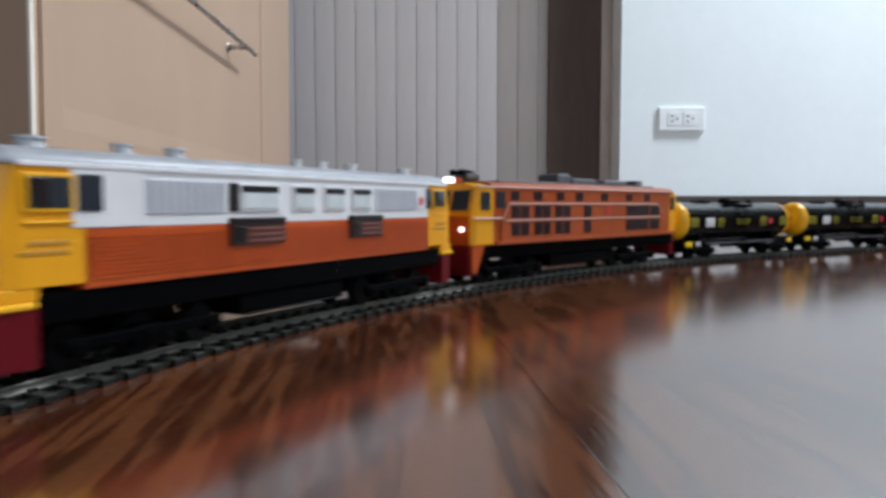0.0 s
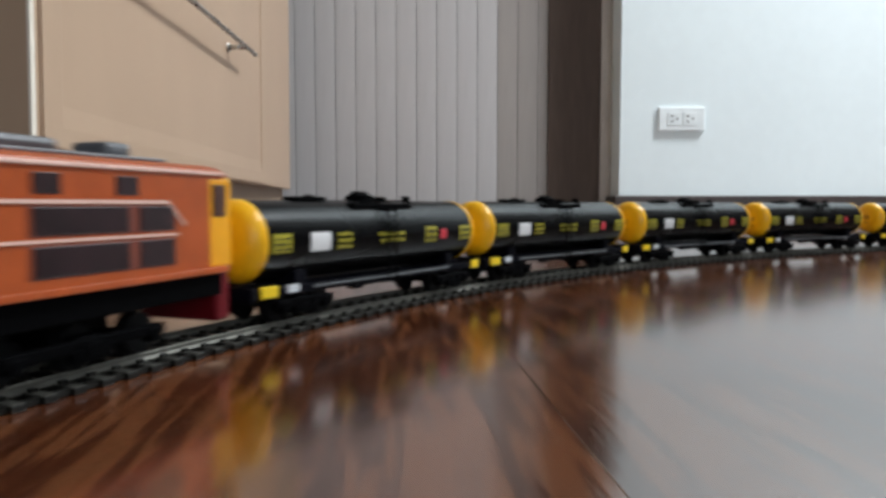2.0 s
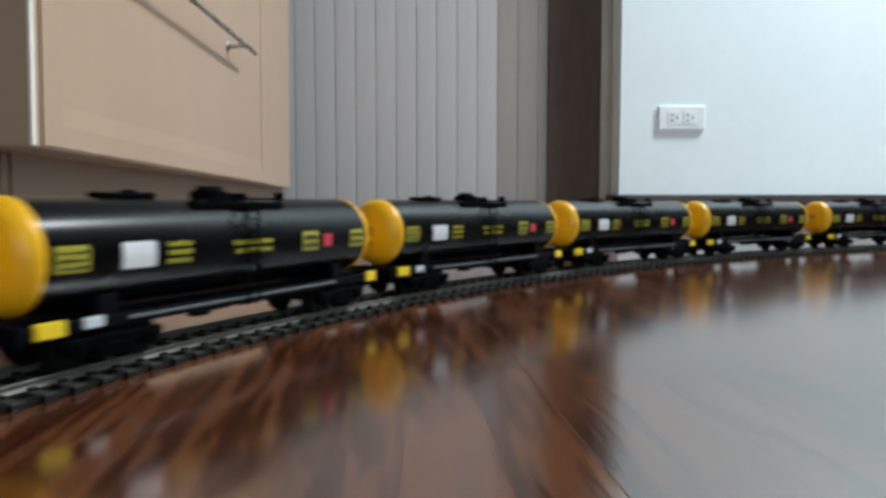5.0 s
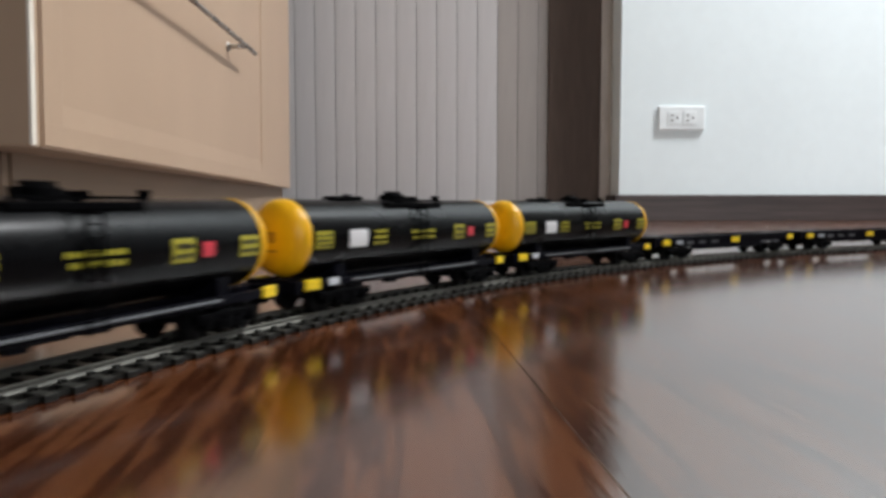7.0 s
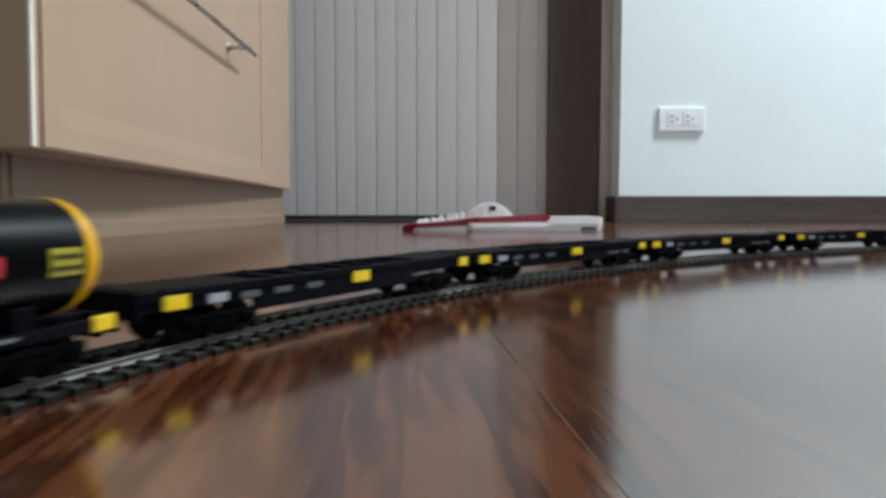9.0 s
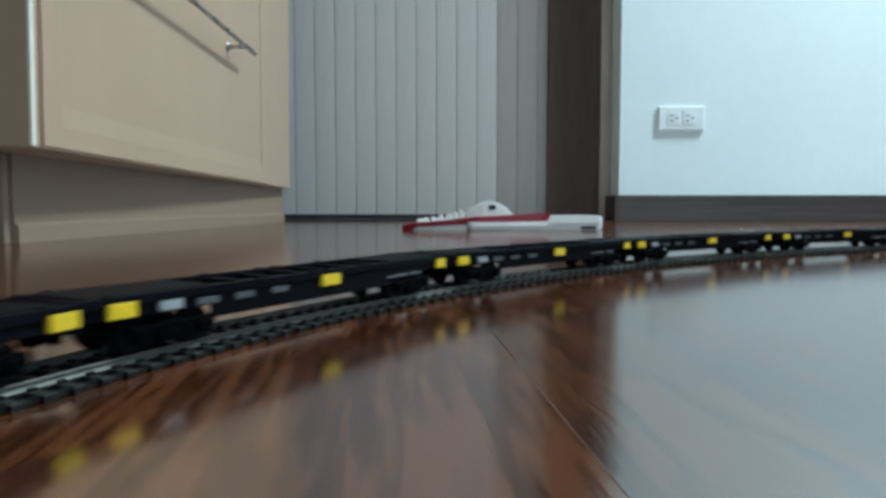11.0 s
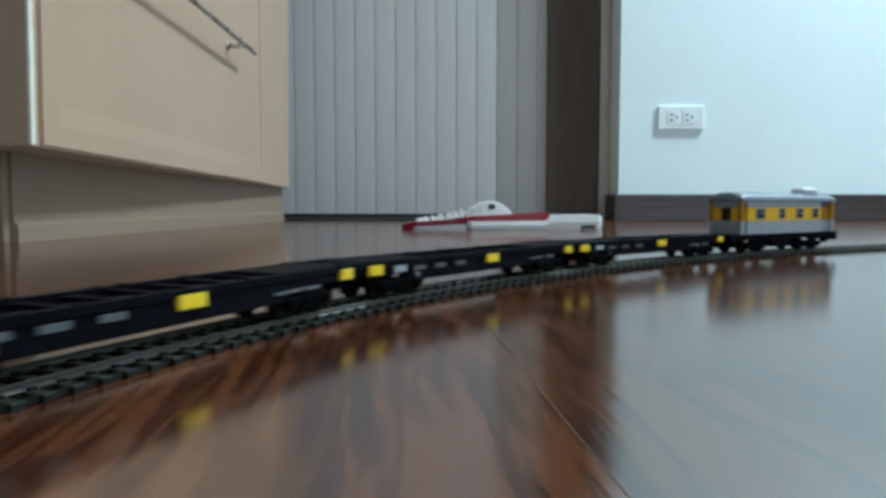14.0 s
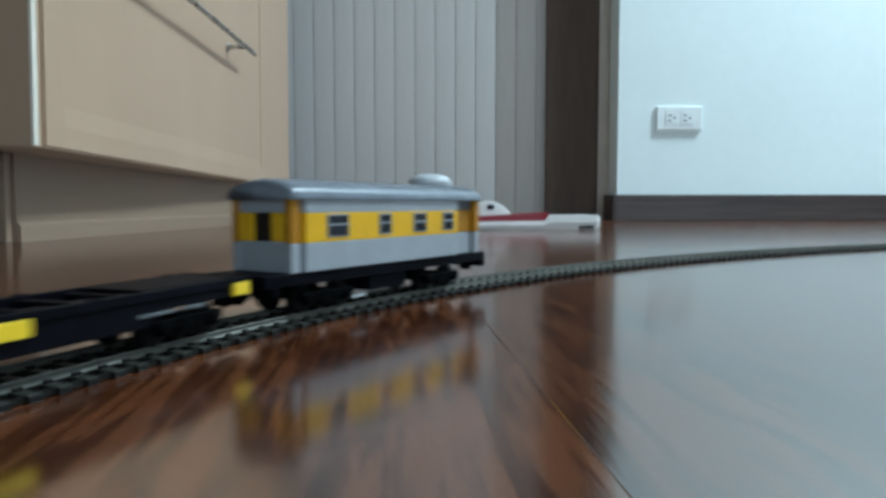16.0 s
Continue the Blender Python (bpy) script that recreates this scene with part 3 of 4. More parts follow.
    for xx in (-0.018, 0.017):
        for yy in (-0.0075, 0.0075):
            cyl(bm, (xx, yy, 0.0425), (0, 0, 1), 0.0005, 0.004, 6)
    part("walkway", bm, M_BLACK, w)
    bm = bmesh.new()
    cyl(bm, (0.009, 0, 0.0466), (0, 0, 1), 0.0066, 0.0040, 24, 0.0058)
    cyl(bm, (0.009, 0, 0.0492), (0, 0, 1), 0.0054, 0.0016, 24, 0.0026)
    cyl(bm, (0.0015, 0.003, 0.0470), (0, 1, 0), 0.0012, 0.009, 8)
    cyl(bm, (0.0015, -0.004, 0.0480), (0, 0, 1), 0.0011, 0.0030, 8)
    cyl(bm, (0.0170, 0.002, 0.0472), (0, 0, 1), 0.0013, 0.0034, 10)
    box(bm, 0.0040, 0.0140, -0.0007, 0.0007, 0.0494, 0.0504, 0.0003)
    bmesh.ops.translate(bm, vec=(-0.0055, 0, -0.0008), verts=bm.verts)
    part("manhole", bm, M_BLACK, w)
    bm = bmesh.new()
    for yy in (-0.0095, 0.0095):
        box(bm, -0.0195, 0.0185, yy - 0.0003, yy + 0.0003, 0.0452, 0.0460)
        for xx in (-0.0190, -0.0005, 0.0180):
            box(bm, xx - 0.0003, xx + 0.0003, yy - 0.0003, yy + 0.0003, 0.0446, 0.0458)
    part("walkway_rail", bm, M_BLACK, w)
    bm = bmesh.new()
    box(bm, 0.027, 0.045, -0.003, 0.003, 0.0452, 0.0472, 0.0006)
    part("pipe_box", bm, M_BLACK, w)
    for xx in (-0.030, 0.034):
        bm = bmesh.new()
        cyl(bm, (xx, 0, 0.0465), (0, 0, 1), 0.0018, 0.0022, 12)
        cyl(bm, (xx, 0, 0.0476), (0, 0, 1), 0.0020, 0.0006, 12)
        part("valve", bm, M_BLACK, w)
    for sy in (1, -1):
        bm = bmesh.new()
        for xx in (-0.0015, 0.0035):
            box(bm, xx - 0.0003, xx + 0.0003, sy * 0.0149, sy * 0.0155, 0.013, 0.042)
            box(bm, xx - 0.0003, xx + 0.0003, sy * 0.008, sy * 0.0155, 0.0415, 0.0421)
        for k in range(8):
            box(bm, -0.0015, 0.0035, sy * 0.0150, sy * 0.0154, 0.016 + 0.0033 * k, 0.0164 + 0.0033 * k)
        part("ladder", bm, M_BLACK, w)
        # printed markings
        tank_patch(w, "yellow_panel", 0.0575, 0.0665, 0.0278, 0.0342, sy, M_OLIVE)
        for k in range(3):
            lettering(w, 0.0582, 0.0658, 0.0286 + 0.0018 * k, 0.0294 + 0.0018 * k, sy, M_DARK, lift=0.00034)
        tank_patch(w, "white_panel", 0.0375, 0.0480, 0.0276, 0.0343, sy, M_WHI, label="white printed panel")
        for k in range(3):
            lettering(w, 0.0252, 0.0335, 0.0279 + 0.0023 * k, 0.0294 + 0.0023 * k, sy, M_OLIVE)
        for k in range(2):
            lettering(w, -0.009, 0.0085, 0.0290 + 0.0026 * k, 0.0305 + 0.0026 * k, sy, M_OLIVE)
        tank_patch(w, "emblem", -0.034, -0.0252, 0.0278, 0.0345, sy, M_OLIVE)
        for k in range(2):
            lettering(w, -0.0332, -0.0260, 0.0290 + 0.0026 * k, 0.0305 + 0.0026 * k, sy, M_DARK, lift=0.00034)
        tank_patch(w, "red_marking", -0.0422, -0.0372, 0.0288, 0.0332, sy, M_REDB)
        tank_patch(w, "yellow_panel", -0.0635, -0.0545, 0.0278, 0.0342, sy, M_OLIVE)
        for k in range(2):
            lettering(w, -0.0628, -0.0552, 0.0290 + 0.0026 * k, 0.0304 + 0.0026 * k, sy, M_DARK, lift=0.00034)
        for a, b in ((0.0636, 0.0710), (-0.0738, -0.0672)):
            plate(w, "yellow_plate", a, b, 0.0131, 0.0169, 0.0132, sy, M_LEMON)
        plate(w, "grey_plate", 0.0530, 0.0585, 0.0139, 0.0166, 0.0128, sy, M_LGREY)
    return w


def flat_wagon():
    w = tagged(new("flat_wagon"), "empty black container flat wagon with yellow side plates", "wagon", "flat wagons of the train")
    hl, hw = 0.0925, 0.0135
    bm = bmesh.new()
    for sy in (-1, 1):
        box(bm, -hl, hl, sy * 0.0124 - 0.0011, sy * 0.0124 + 0.0011, 0.0178, 0.0204, 0.0003)
        box(bm, -0.0495, 0.0495, sy * 0.0119 - 0.0007, sy * 0.0119 + 0.0007, 0.0106, 0.0178, 0.0003)
        for sx in (-1, 1):
            box(bm, min(sx * 0.0495, sx * hl), max(sx * 0.0495, sx * hl), sy * 0.0117 - 0.0007, sy * 0.0117 + 0.0007, 0.0145, 0.018, 0.0003)
    part("side_frame", bm, M_FRAMEB, w)
    for k in range(13):
        x = -hl + 0.004 + k * (2 * hl - 0.008) / 12
        part("cross_member", B(x - 0.0017, x + 0.0017, -0.0112, 0.0112, 0.0172, 0.0196, 0.0003), M_FRAMEB, w)
    part("centre_sill", B(-hl, hl, -0.0035, 0.0035, 0.0128, 0.0186, 0.0004), M_FRAMEB, w)
    for sx in (-1, 1):
        part("headstock", B(sx * hl - 0.001, sx * hl + 0.001, -hw, hw, 0.0128, 0.0206, 0.0004), M_FRAMEB, w)
        part("end_deck", B(min(sx * 0.048, sx * 0.0895), max(sx * 0.048, sx * 0.0895), -0.0112, 0.0112, 0.0197, 0.0206, 0.0003), M_FRAMEB, w)
        coupler(w, sx * hl, sx)
        bogie(w, sx * 0.064, 0.021)
        for xx in (0.004, 0.030, 0.084):
            for sy in (-1, 1):
                part("container_lock", B(sx * xx - 0.0012, sx * xx + 0.0012, sy * 0.0114, sy * 0.0134, 0.0200, 0.0209, 0.0003), M_FRAMEB, w)
    part("brake_gear", B(-0.014, 0.006, -0.005, 0.005, 0.0095, 0.0135, 0.0006), M_FRAMEB, w)
    for sy in (1, -1):
        for x0, x1 in ((0.0764, 0.0846), (-0.0110, -0.0006), (-0.0922, -0.0842)):
            plate(w, "yellow_plate", x0, x1, 0.0147, 0.0188, 0.0137, sy, M_LEMON, label="lemon yellow plate")
        plate(w, "grey_plate", 0.0610, 0.0684, 0.0150, 0.0178, 0.0131, sy, M_GREY, label="light grey plate")
        for x0 in (0.0472, 0.0325, 0.0165):
            plate(w, "slot_panel", x0, x0 + 0.008, 0.0150, 0.0170, 0.0127, sy, M_GUTTER, label="grey panel")
        for x0, x1 in ((-0.058, -0.044), (-0.071, -0.062)):
            plate(w, "step", x0, x1, 0.0134, 0.0144, 0.0128, sy, M_GUTTER)
    return w


def white_loco():
    c = 2.5598
    g = tagged(new("diesel_locomotive"), "model diesel locomotive, white over orange with yellow cabs", "locomotive")
    hl, hr, w = 0.1012, 0.1120, 0.0158  # front end, rear end, half width
    # two-tone body: orange below, white above, roof
    bm = bmesh.new()
    box(bm, -hr + 0.0225, hl - 0.0215, -w, w, 0.0240, 0.0385, 0.0003)
    part("lower_body", bm, M_ORA, g, "orange lower body")
    bm = bmesh.new()
    box(bm, -hr + 0.0225, hl - 0.0215, -w, w, 0.0385, 0.0535, 0.0003)
    part("upper_body", bm, M_WHI, g, "white upper body")
    bm = bmesh.new()
    loft(bm, [body_ring(x, w * k, 0.0530, 0.0537, cr, 12) for x, k, cr in ((-hr + 0.001, 0.93, 0.002), (-hr + 0.006, 1.015, 0.0042), (hl - 0.006, 1.015, 0.0042), (hl - 0.001, 0.93, 0.002))])
    part("roof", bm, M_GREY, g, "grey arched roof", True)
    for sy in (1, -1):
        plate(g, "gutter", -hr + 0.006, hl - 0.006, 0.0526, 0.0538, w * 1.015, sy, M_WHI, 0.0004)
    for sy in (1, -1):
        for k in range(10):
            z = 0.0262 + 0.0011 * k
            a, b = sorted((sy * w, sy * (w + 0.00032)))
            part("louvre_rib", B(-0.0890, 0.078, a, b, z, z + 0.00055), M_ORA, g)
        plate(g, "white_cab_panel", 0.062, 0.0825, 0.0386, 0.0530, w, sy, M_WHI, 0.0003)
        plate(g, "intake_grille", 0.034, 0.0625, 0.0415, 0.0508, w, sy, M_LGREY, 0.0004, label="grey intake grille")
        for k in range(9):
            x = 0.0355 + k * 0.003
            plate(g, "grille_bar", x, x + 0.0012, 0.0420, 0.0504, w, sy, M_GREY, 0.0007)
        for x0, x1 in ((0.0105, 0.0285), (-0.008, 0.004), (-0.0255, -0.013), (-0.0425, -0.0298)):
            fr = plate(g, "side_window", x0, x1, 0.0420, 0.0505, w, sy, M_WHI, 0.0006)
            plate(fr, "pane", x0 + 0.001, x1 - 0.001, 0.0428, 0.0497, w, sy, M_PANE, 0.0009)
            plate(fr, "shade", x0 + 0.001, x1 - 0.001, 0.0478, 0.0499, w, sy, M_DARK, 0.0011)
        plate(g, "pillar", 0.0285, 0.0325, 0.0420, 0.0505, w, sy, M_DARK, 0.0005)
        plate(g, "rear_grille", -0.0775, -0.046, 0.0415, 0.0505, w, sy, M_LGREY, 0.0004)
        for k in range(9):
            x = -0.0765 + k * 0.0033
            plate(g, "grille_bar", x, x + 0.0012, 0.0420, 0.0502, w, sy, M_GREY, 0.0007)
        for x0, x1 in ((0.0085, 0.0327), (-0.050, -0.028)):
            cover = plate(g, "cover_box", x0, x1, 0.0318, 0.0402, w, sy, M_BROWN, 0.0012, bevel=0.0005, label="dark brown louvred cover")
            plate(cover, "cover_lip", x0 + 0.0004, x1 - 0.0004, 0.0382, 0.0400, w, sy, M_DARK, 0.0016)
            for k in range(3):
                z = 0.0326 + 0.0018 * k
                plate(cover, "louvre", x0 + 0.0012, x1 - 0.0070, z, z + 0.0009, w, sy, M_MULL, 0.0014)
            plate(cover, "hatch", x1 - 0.0058, x1 - 0.0010, 0.0324, 0.0378, w, sy, M_DARK, 0.0014)
        disc = bmesh.new()
        cyl(disc, (-0.0818, sy * (w + 0.0001), 0.0462), (0, 1, 0), 0.0042, 0.0008, 24)
        crest = part("emblem", disc, M_WHI, g, "round white emblem")
        disc = bmesh.new()
        cyl(disc, (-0.0818, sy * (w + 0.0005), 0.0456), (0, 1, 0), 0.0020, 0.0004, 16)
        part("emblem_centre", disc, M_REDB, crest, "red centre")
        for a, b in ((0.0745, 0.081), (-0.0912, -0.0872)):
            plate(g, "cab_door_window", a, b, 0.0425, 0.0512, w, sy, M_GLASS, 0.0008)
    for sx in (1, -1):
        h = hl if sx > 0 else hr
        bm = bmesh.new()
        ex = [(h - (0.0225 if sx > 0 else 0.0235), 1.0, 0.0), (h - 0.006, 1.0, 0.0), (h - 0.002, 0.965, 0.0), (h, 0.88, 0.0)]
        secs = []
        for q, k, _ in ex:
            secs.append([(sx * q, -w * k, 0.0256), (sx * (q - 0.0), -w * k, 0.0400), (sx * (q - (0.0035 if q > h - 0.004 else 0)), -w * k, 0.0531), (sx * (q - (0.0035 if q > h - 0.004 else 0)), w * k, 0.0531), (sx * q, w * k, 0.0400), (sx * q, w * k, 0.0256)])
        loft(bm, secs)
        cab = part("cab", bm, M_YCAB, g, "yellow driving cab")
        for sy in (1, -1):
            a, b = sorted((sx * (h - 0.0195), sx * (h - 0.0072)))
            cw = plate(cab, "cab_window", a, b, 0.0424, 0.0512, w, sy, M_YEL, 0.0007)
            plate(cw, "pane", a + 0.001, b - 0.001, 0.0432, 0.0504, w, sy, M_GLASS, 0.0009)
            plate(cw, "sliding_pane", (a + b) / 2, b - 0.001, 0.0434, 0.0502, w, sy, M_DARK, 0.0011)
            for k in range(2):
                a2, b2 = sorted((sx * (h - 0.018), sx * (h - 0.006)))
                plate(cab, "lettering_bar", a2, b2 - 0.002 * k, 0.0325 + 0.0022 * k, 0.0338 + 0.0022 * k, w, sy, M_OCHRE, 0.0002)
            plate(cab, "beading", a, b, 0.0398, 0.0404, w, sy, M_YEL, 0.0006)
        for sy in (1, -1):
            ws = B(0, 0.0009, sy * 0.0072 - 0.0056, sy * 0.0072 + 0.0056, 0.0425, 0.0512, 0.0004)
            bmesh.ops.transform(ws, matrix=Matrix.Translation((sx * (h - 0.0022) - 0.00045, 0, 0)), verts=ws.verts)
            part("windscreen", ws, M_GLASS, cab)
            hd = bmesh.new()
            cyl(hd, (sx * (h + 0.0004), sy * 0.0105, 0.036), (1, 0, 0), 0.0022, 0.003, 16)
            part("headlight", hd, M_ORB, cab, "", True)
        part("nose_skirt", B(min(sx * (h - 0.0105), sx * h), max(sx * (h - 0.0105), sx * h), -w * 0.985, w * 0.985, 0.0224, 0.0257, 0.0005), M_YCAB, g)
        part("nose_lip", B(min(sx * (h - 0.0098), sx * (h + 0.0012)), max(sx * (h - 0.0098), sx * (h + 0.0012)), -w - 0.0005, w + 0.0005, 0.0208, 0.0225, 0.0006), M_YEL, g)
        bm = bmesh.new()
        loft(bm, [[(sx * (h - 0.010), -w, 0.0075), (sx * (h - 0.010), -w, 0.0207), (sx * (h - 0.010), w, 0.0207), (sx * (h - 0.010), w, 0.0075)],
                  [(sx * (h - 0.001), -w * 0.96, 0.0075), (sx * h, -w * 0.96, 0.0207), (sx * h, w * 0.96, 0.0207), (sx * (h - 0.001), w * 0.96, 0.0075)]])
        part("apron", bm, M_RED, g, "dark red front apron")
        bogie(g, 0.060 if sx > 0 else -0.067, 0.042, 3, 0.0138, 0.0056)
        coupler(g, sx * h, sx)
    part("underframe", B(-hr + 0.011, hl - 0.011, -w + 0.0008, w - 0.0008, 0.0168, 0.0240, 0.0004), M_BLACK, g)
    bm = bmesh.new()
    box(bm, -0.027, 0.027, -0.0142, 0.0142, 0.0102, 0.0168, 0.0012)
    part("fuel_tank", bm, M_BLACK, g)
    for sy in (1, -1):
        plate(g, "foot_rail", -0.026, 0.026, 0.0102, 0.0108, 0.0146, sy, M_WHEEL, 0.0006)
    for x, rr in ((0.082, 0.0036), (0.056, 0.0028), (0.038, 0.0030), (-0.018, 0.0018), (-0.033, 0.0020), (-0.052, 0.0026), (-0.094, 0.003)):
        bm = bmesh.new()
        cyl(bm, (x, 0, 0.0588), (0, 0, 1), rr, 0.0026, 20, rr * 0.8)
        cyl(bm, (x, 0, 0.0603), (0, 0, 1), rr * 1.05, 0.0006, 20)
        part("roof_vent", bm, M_LGREY if x > 0 else M_WHI, g)
    return g, c, 0.060


def orange_loco():
    c = 2.3290
    g = tagged(new("diesel_locomotive"), "orange model diesel locomotive with yellow cab and lit headlamps", "locomotive")
    hl, hr, w = 0.1020, 0.1205, 0.0158  # front end, rear end, half width
    bm = bmesh.new()
    loft(bm, [body_ring(x, w * k, 0.0236, 0.0532, cr, 12) for x, k, cr in ((-hr, 0.90, 0.002), (-hr + 0.004, 0.985, 0.0032), (hl - 0.016, 0.985, 0.0032))])
    part("body", bm, M_ORB, g, "orange body")
    for sy in (1, -1):
        # raised side pod with a pale rim
        bm = bmesh.new()
        y0, y1 = sy * (w - 0.001), sy * (w + 0.0008)
        pod = [(0.0795, 0.0250), (0.0795, 0.0368), (0.0735, 0.0450), (-0.0905, 0.0450), (-0.0975, 0.0385), (-0.0975, 0.0250)]
        loft(bm, [[(x, y0, z) for x, z in pod], [(x, y1, z) for x, z in pod]])
        part("side_pod", bm, M_ORB, g)
        rim = bmesh.new()
        ys = sorted((y1, y1 + sy * 0.0005))
        box(rim, -0.0905, 0.0735, ys[0], ys[1], 0.0443, 0.0452)
        box(rim, -0.0945, 0.0765, ys[0], ys[1], 0.0357, 0.0364)
        for p, q in (((0.0795, 0.0368), (0.0735, 0.0450)), ((-0.0905, 0.0450), (-0.0975, 0.0385))):
            loft(rim, [[(p[0], yy, p[1] - 0.0004), (p[0], yy, p[1] + 0.0004), (q[0], yy, q[1] + 0.0004), (q[0], yy, q[1] - 0.0004)] for yy in ys])
        part("pod_rim", rim, M_PINK, g, "pale trim line")
        plate(g, "sill_strip", -hr + 0.003, hl - 0.018, 0.0237, 0.0254, w, sy, M_ORB, 0.0014)
        yy = w + 0.0008
        for x0, x1 in ((0.0560, 0.0722), (0.0362, 0.0520), (0.0165, 0.0322)):
            for z0, z1 in ((0.0369, 0.0440), (0.0276, 0.0352)):
                gr = plate(g, "grille", x0, x1, z0, z1, yy, sy, M_MULL, 0.0002)
                for a, b in ((x0 + 0.0008, (x0 + x1) / 2 - 0.0009), ((x0 + x1) / 2 + 0.0009, x1 - 0.0008)):
                    plate(gr, "opening", a, b, z0 + 0.0004, z1 - 0.0004, yy, sy, M_OPEN, 0.0005)
        for z0, z1 in ((0.0369, 0.0440), (0.0276, 0.0352)):
            plate(g, "grille", -0.0058, 0.0022, z0, z1, yy, sy, M_OPEN, 0.0003)
            gr = plate(g, "rear_grille", -0.094, -0.0475, z0, z1, yy, sy, M_MULL, 0.0002)
            plate(gr, "opening", -0.0765, -0.0485, z0 + 0.0004, z1 - 0.0004, yy, sy, M_OPEN, 0.0005)
            plate(gr, "opening", -0.0930, -0.0800, z0 + 0.0004, z1 - 0.0004, yy, sy, M_OPEN, 0.0005)
        for x in (0.0675, 0.047, 0.0255, 0.0055, -0.0225, -0.0535, -0.0775):
            plate(g, "vent_window", x - 0.0038, x + 0.0038, 0.0464, 0.0512, w * 0.985, sy, M_OPEN, 0.0003)
        tagged(plate(g, "emblem", -0.027, -0.0225, 0.0388, 0.0425, yy, sy, M_REDB, 0.0003), "red emblem")
    # cab
    bm = bmesh.new()
    secs = []
    for q, k, back in ((hl - 0.0165, 1.0, 0.0), (hl - 0.003, 1.0, 0.0028), (hl, 0.93, 0.0034)):
        secs.append([(q, -w * k, 0.0240), (q, -w * k, 0.0385), (q - back, -w * k, 0.0530), (q - back, -w * 0.4, 0.0552), (q - back, w * 0.4, 0.0552), (q - back, w * k, 0.0530), (q, w * k, 0.0385), (q, w * k, 0.0240)])
    loft(bm, secs)
    cab = part("cab", bm, M_YCAB, g, "yellow driving cab")
    part("cab_front", B(hl - 0.0002, hl + 0.0005, -w * 0.86, w * 0.86, 0.0240, 0.0385, 0.0003), M_ORA, cab, "orange cab front")
    for sy in (1, -1):
        plate(cab, "cab_window", hl - 0.0135, hl - 0.0065, 0.0415, 0.0505, w, sy, M_GLASS, 0.0005)
        plate(g, "door_window", hl - 0.026, hl - 0.019, 0.0425, 0.0508, w * 0.985, sy, M_GLASS, 0.0005)
        ws = B(-0.0003, 0.0006, sy * 0.0068 - 0.0058, sy * 0.0068 + 0.0058, -0.0052, 0.0052, 0.0003)
        bmesh.ops.transform(ws, matrix=Matrix.Translation((hl - 0.0016, 0, 0.0462)) @ Matrix.Rotation(-math.atan2(0.0034, 0.0145), 4, "Y"), verts=ws.verts)
        part("windscreen", ws, M_GLASS, cab)
        lm = bmesh.new()
        cyl(lm, (hl + 0.0010, sy * 0.0098, 0.0318), (1, 0, 0), 0.0012, 0.002, 14)
        part("marker_lamp", lm, M_LAMPR, cab, "lit white marker lamp")
        plate(g, "cab_rail", hl - 0.031, hl - 0.001, 0.0367, 0.0378, w, sy, M_PINK, 0.0006)
        st = bmesh.new()
        ys = sorted((sy * (w - 0.0022), sy * (w - 0.0004)))
        loft(st, [[(hl - 0.0105, yy, 0.0240), (hl - 0.0005, yy, 0.0240), (hl - 0.0010, yy, 0.0105), (hl - 0.0040, yy, 0.0100), (hl - 0.0062, yy, 0.0150)] for yy in ys])
        part("cab_step", st, M_ORA, g, "orange cab step")
    hb = B(hl - 0.006, hl - 0.0005, -0.004, 0.004, 0.0552, 0.0578, 0.0008)
    head = part("headlamp_box", hb, M_ORA, cab)
    for sy in (1, -1):
        lm = bmesh.new()
        cyl(lm, (hl - 0.0004, sy * 0.0019, 0.0565), (1, 0, 0), 0.0013, 0.0018, 14)
        part("headlamp", lm, M_LAMP, head, "lit white headlamp")
    for sx in (1, -1):
        h = hl if sx > 0 else hr
        part("buffer_beam", B(min(sx * (h - 0.006), sx * (h + 0.0008)), max(sx * (h - 0.006), sx * (h + 0.0008)), -w * 0.9, w * 0.9, 0.0085, 0.0240, 0.001), M_RED, g, "dark red buffer beam")
        bogie(g, sx * 0.066, 0.042, 3, 0.0138, 0.0056)
        coupler(g, sx * h, sx)
    rear_cab = bmesh.new()
    box(rear_cab, -hr - 0.0004, -hr + 0.0110, -w * 0.995, w * 0.995, 0.0250, 0.0522, 0.0010)
    part("rear_end", rear_cab, M_YCAB, g, "yellow rear end")
    for sy in (1, -1):
        plate(g, "rear_window", -hr + 0.0030, -hr + 0.0090, 0.0405, 0.0500, w * 0.995, sy, M_BROWN, 0.0004)
    part("underframe", B(-hr + 0.004, hl - 0.006, -w + 0.0008, w - 0.0008, 0.0168, 0.0236, 0.0004), M_BLACK, g)
    part("fuel_tank", B(-0.033, 0.033, -0.0142, 0.0142, 0.0092, 0.0168, 0.0012), M_BLACK, g)
    for sy in (1, -1):
        plate(g, "gutter", -hr + 0.004, hl - 0.004, 0.0527, 0.0537, w * 0.985, sy, M_PINK, 0.0008, label="pale gutter line")
    part("roof_walk", B(-hr + 0.02, hl - 0.03, -0.0085, 0.0085, 0.0560, 0.0570, 0.0004), M_ROOF, g)
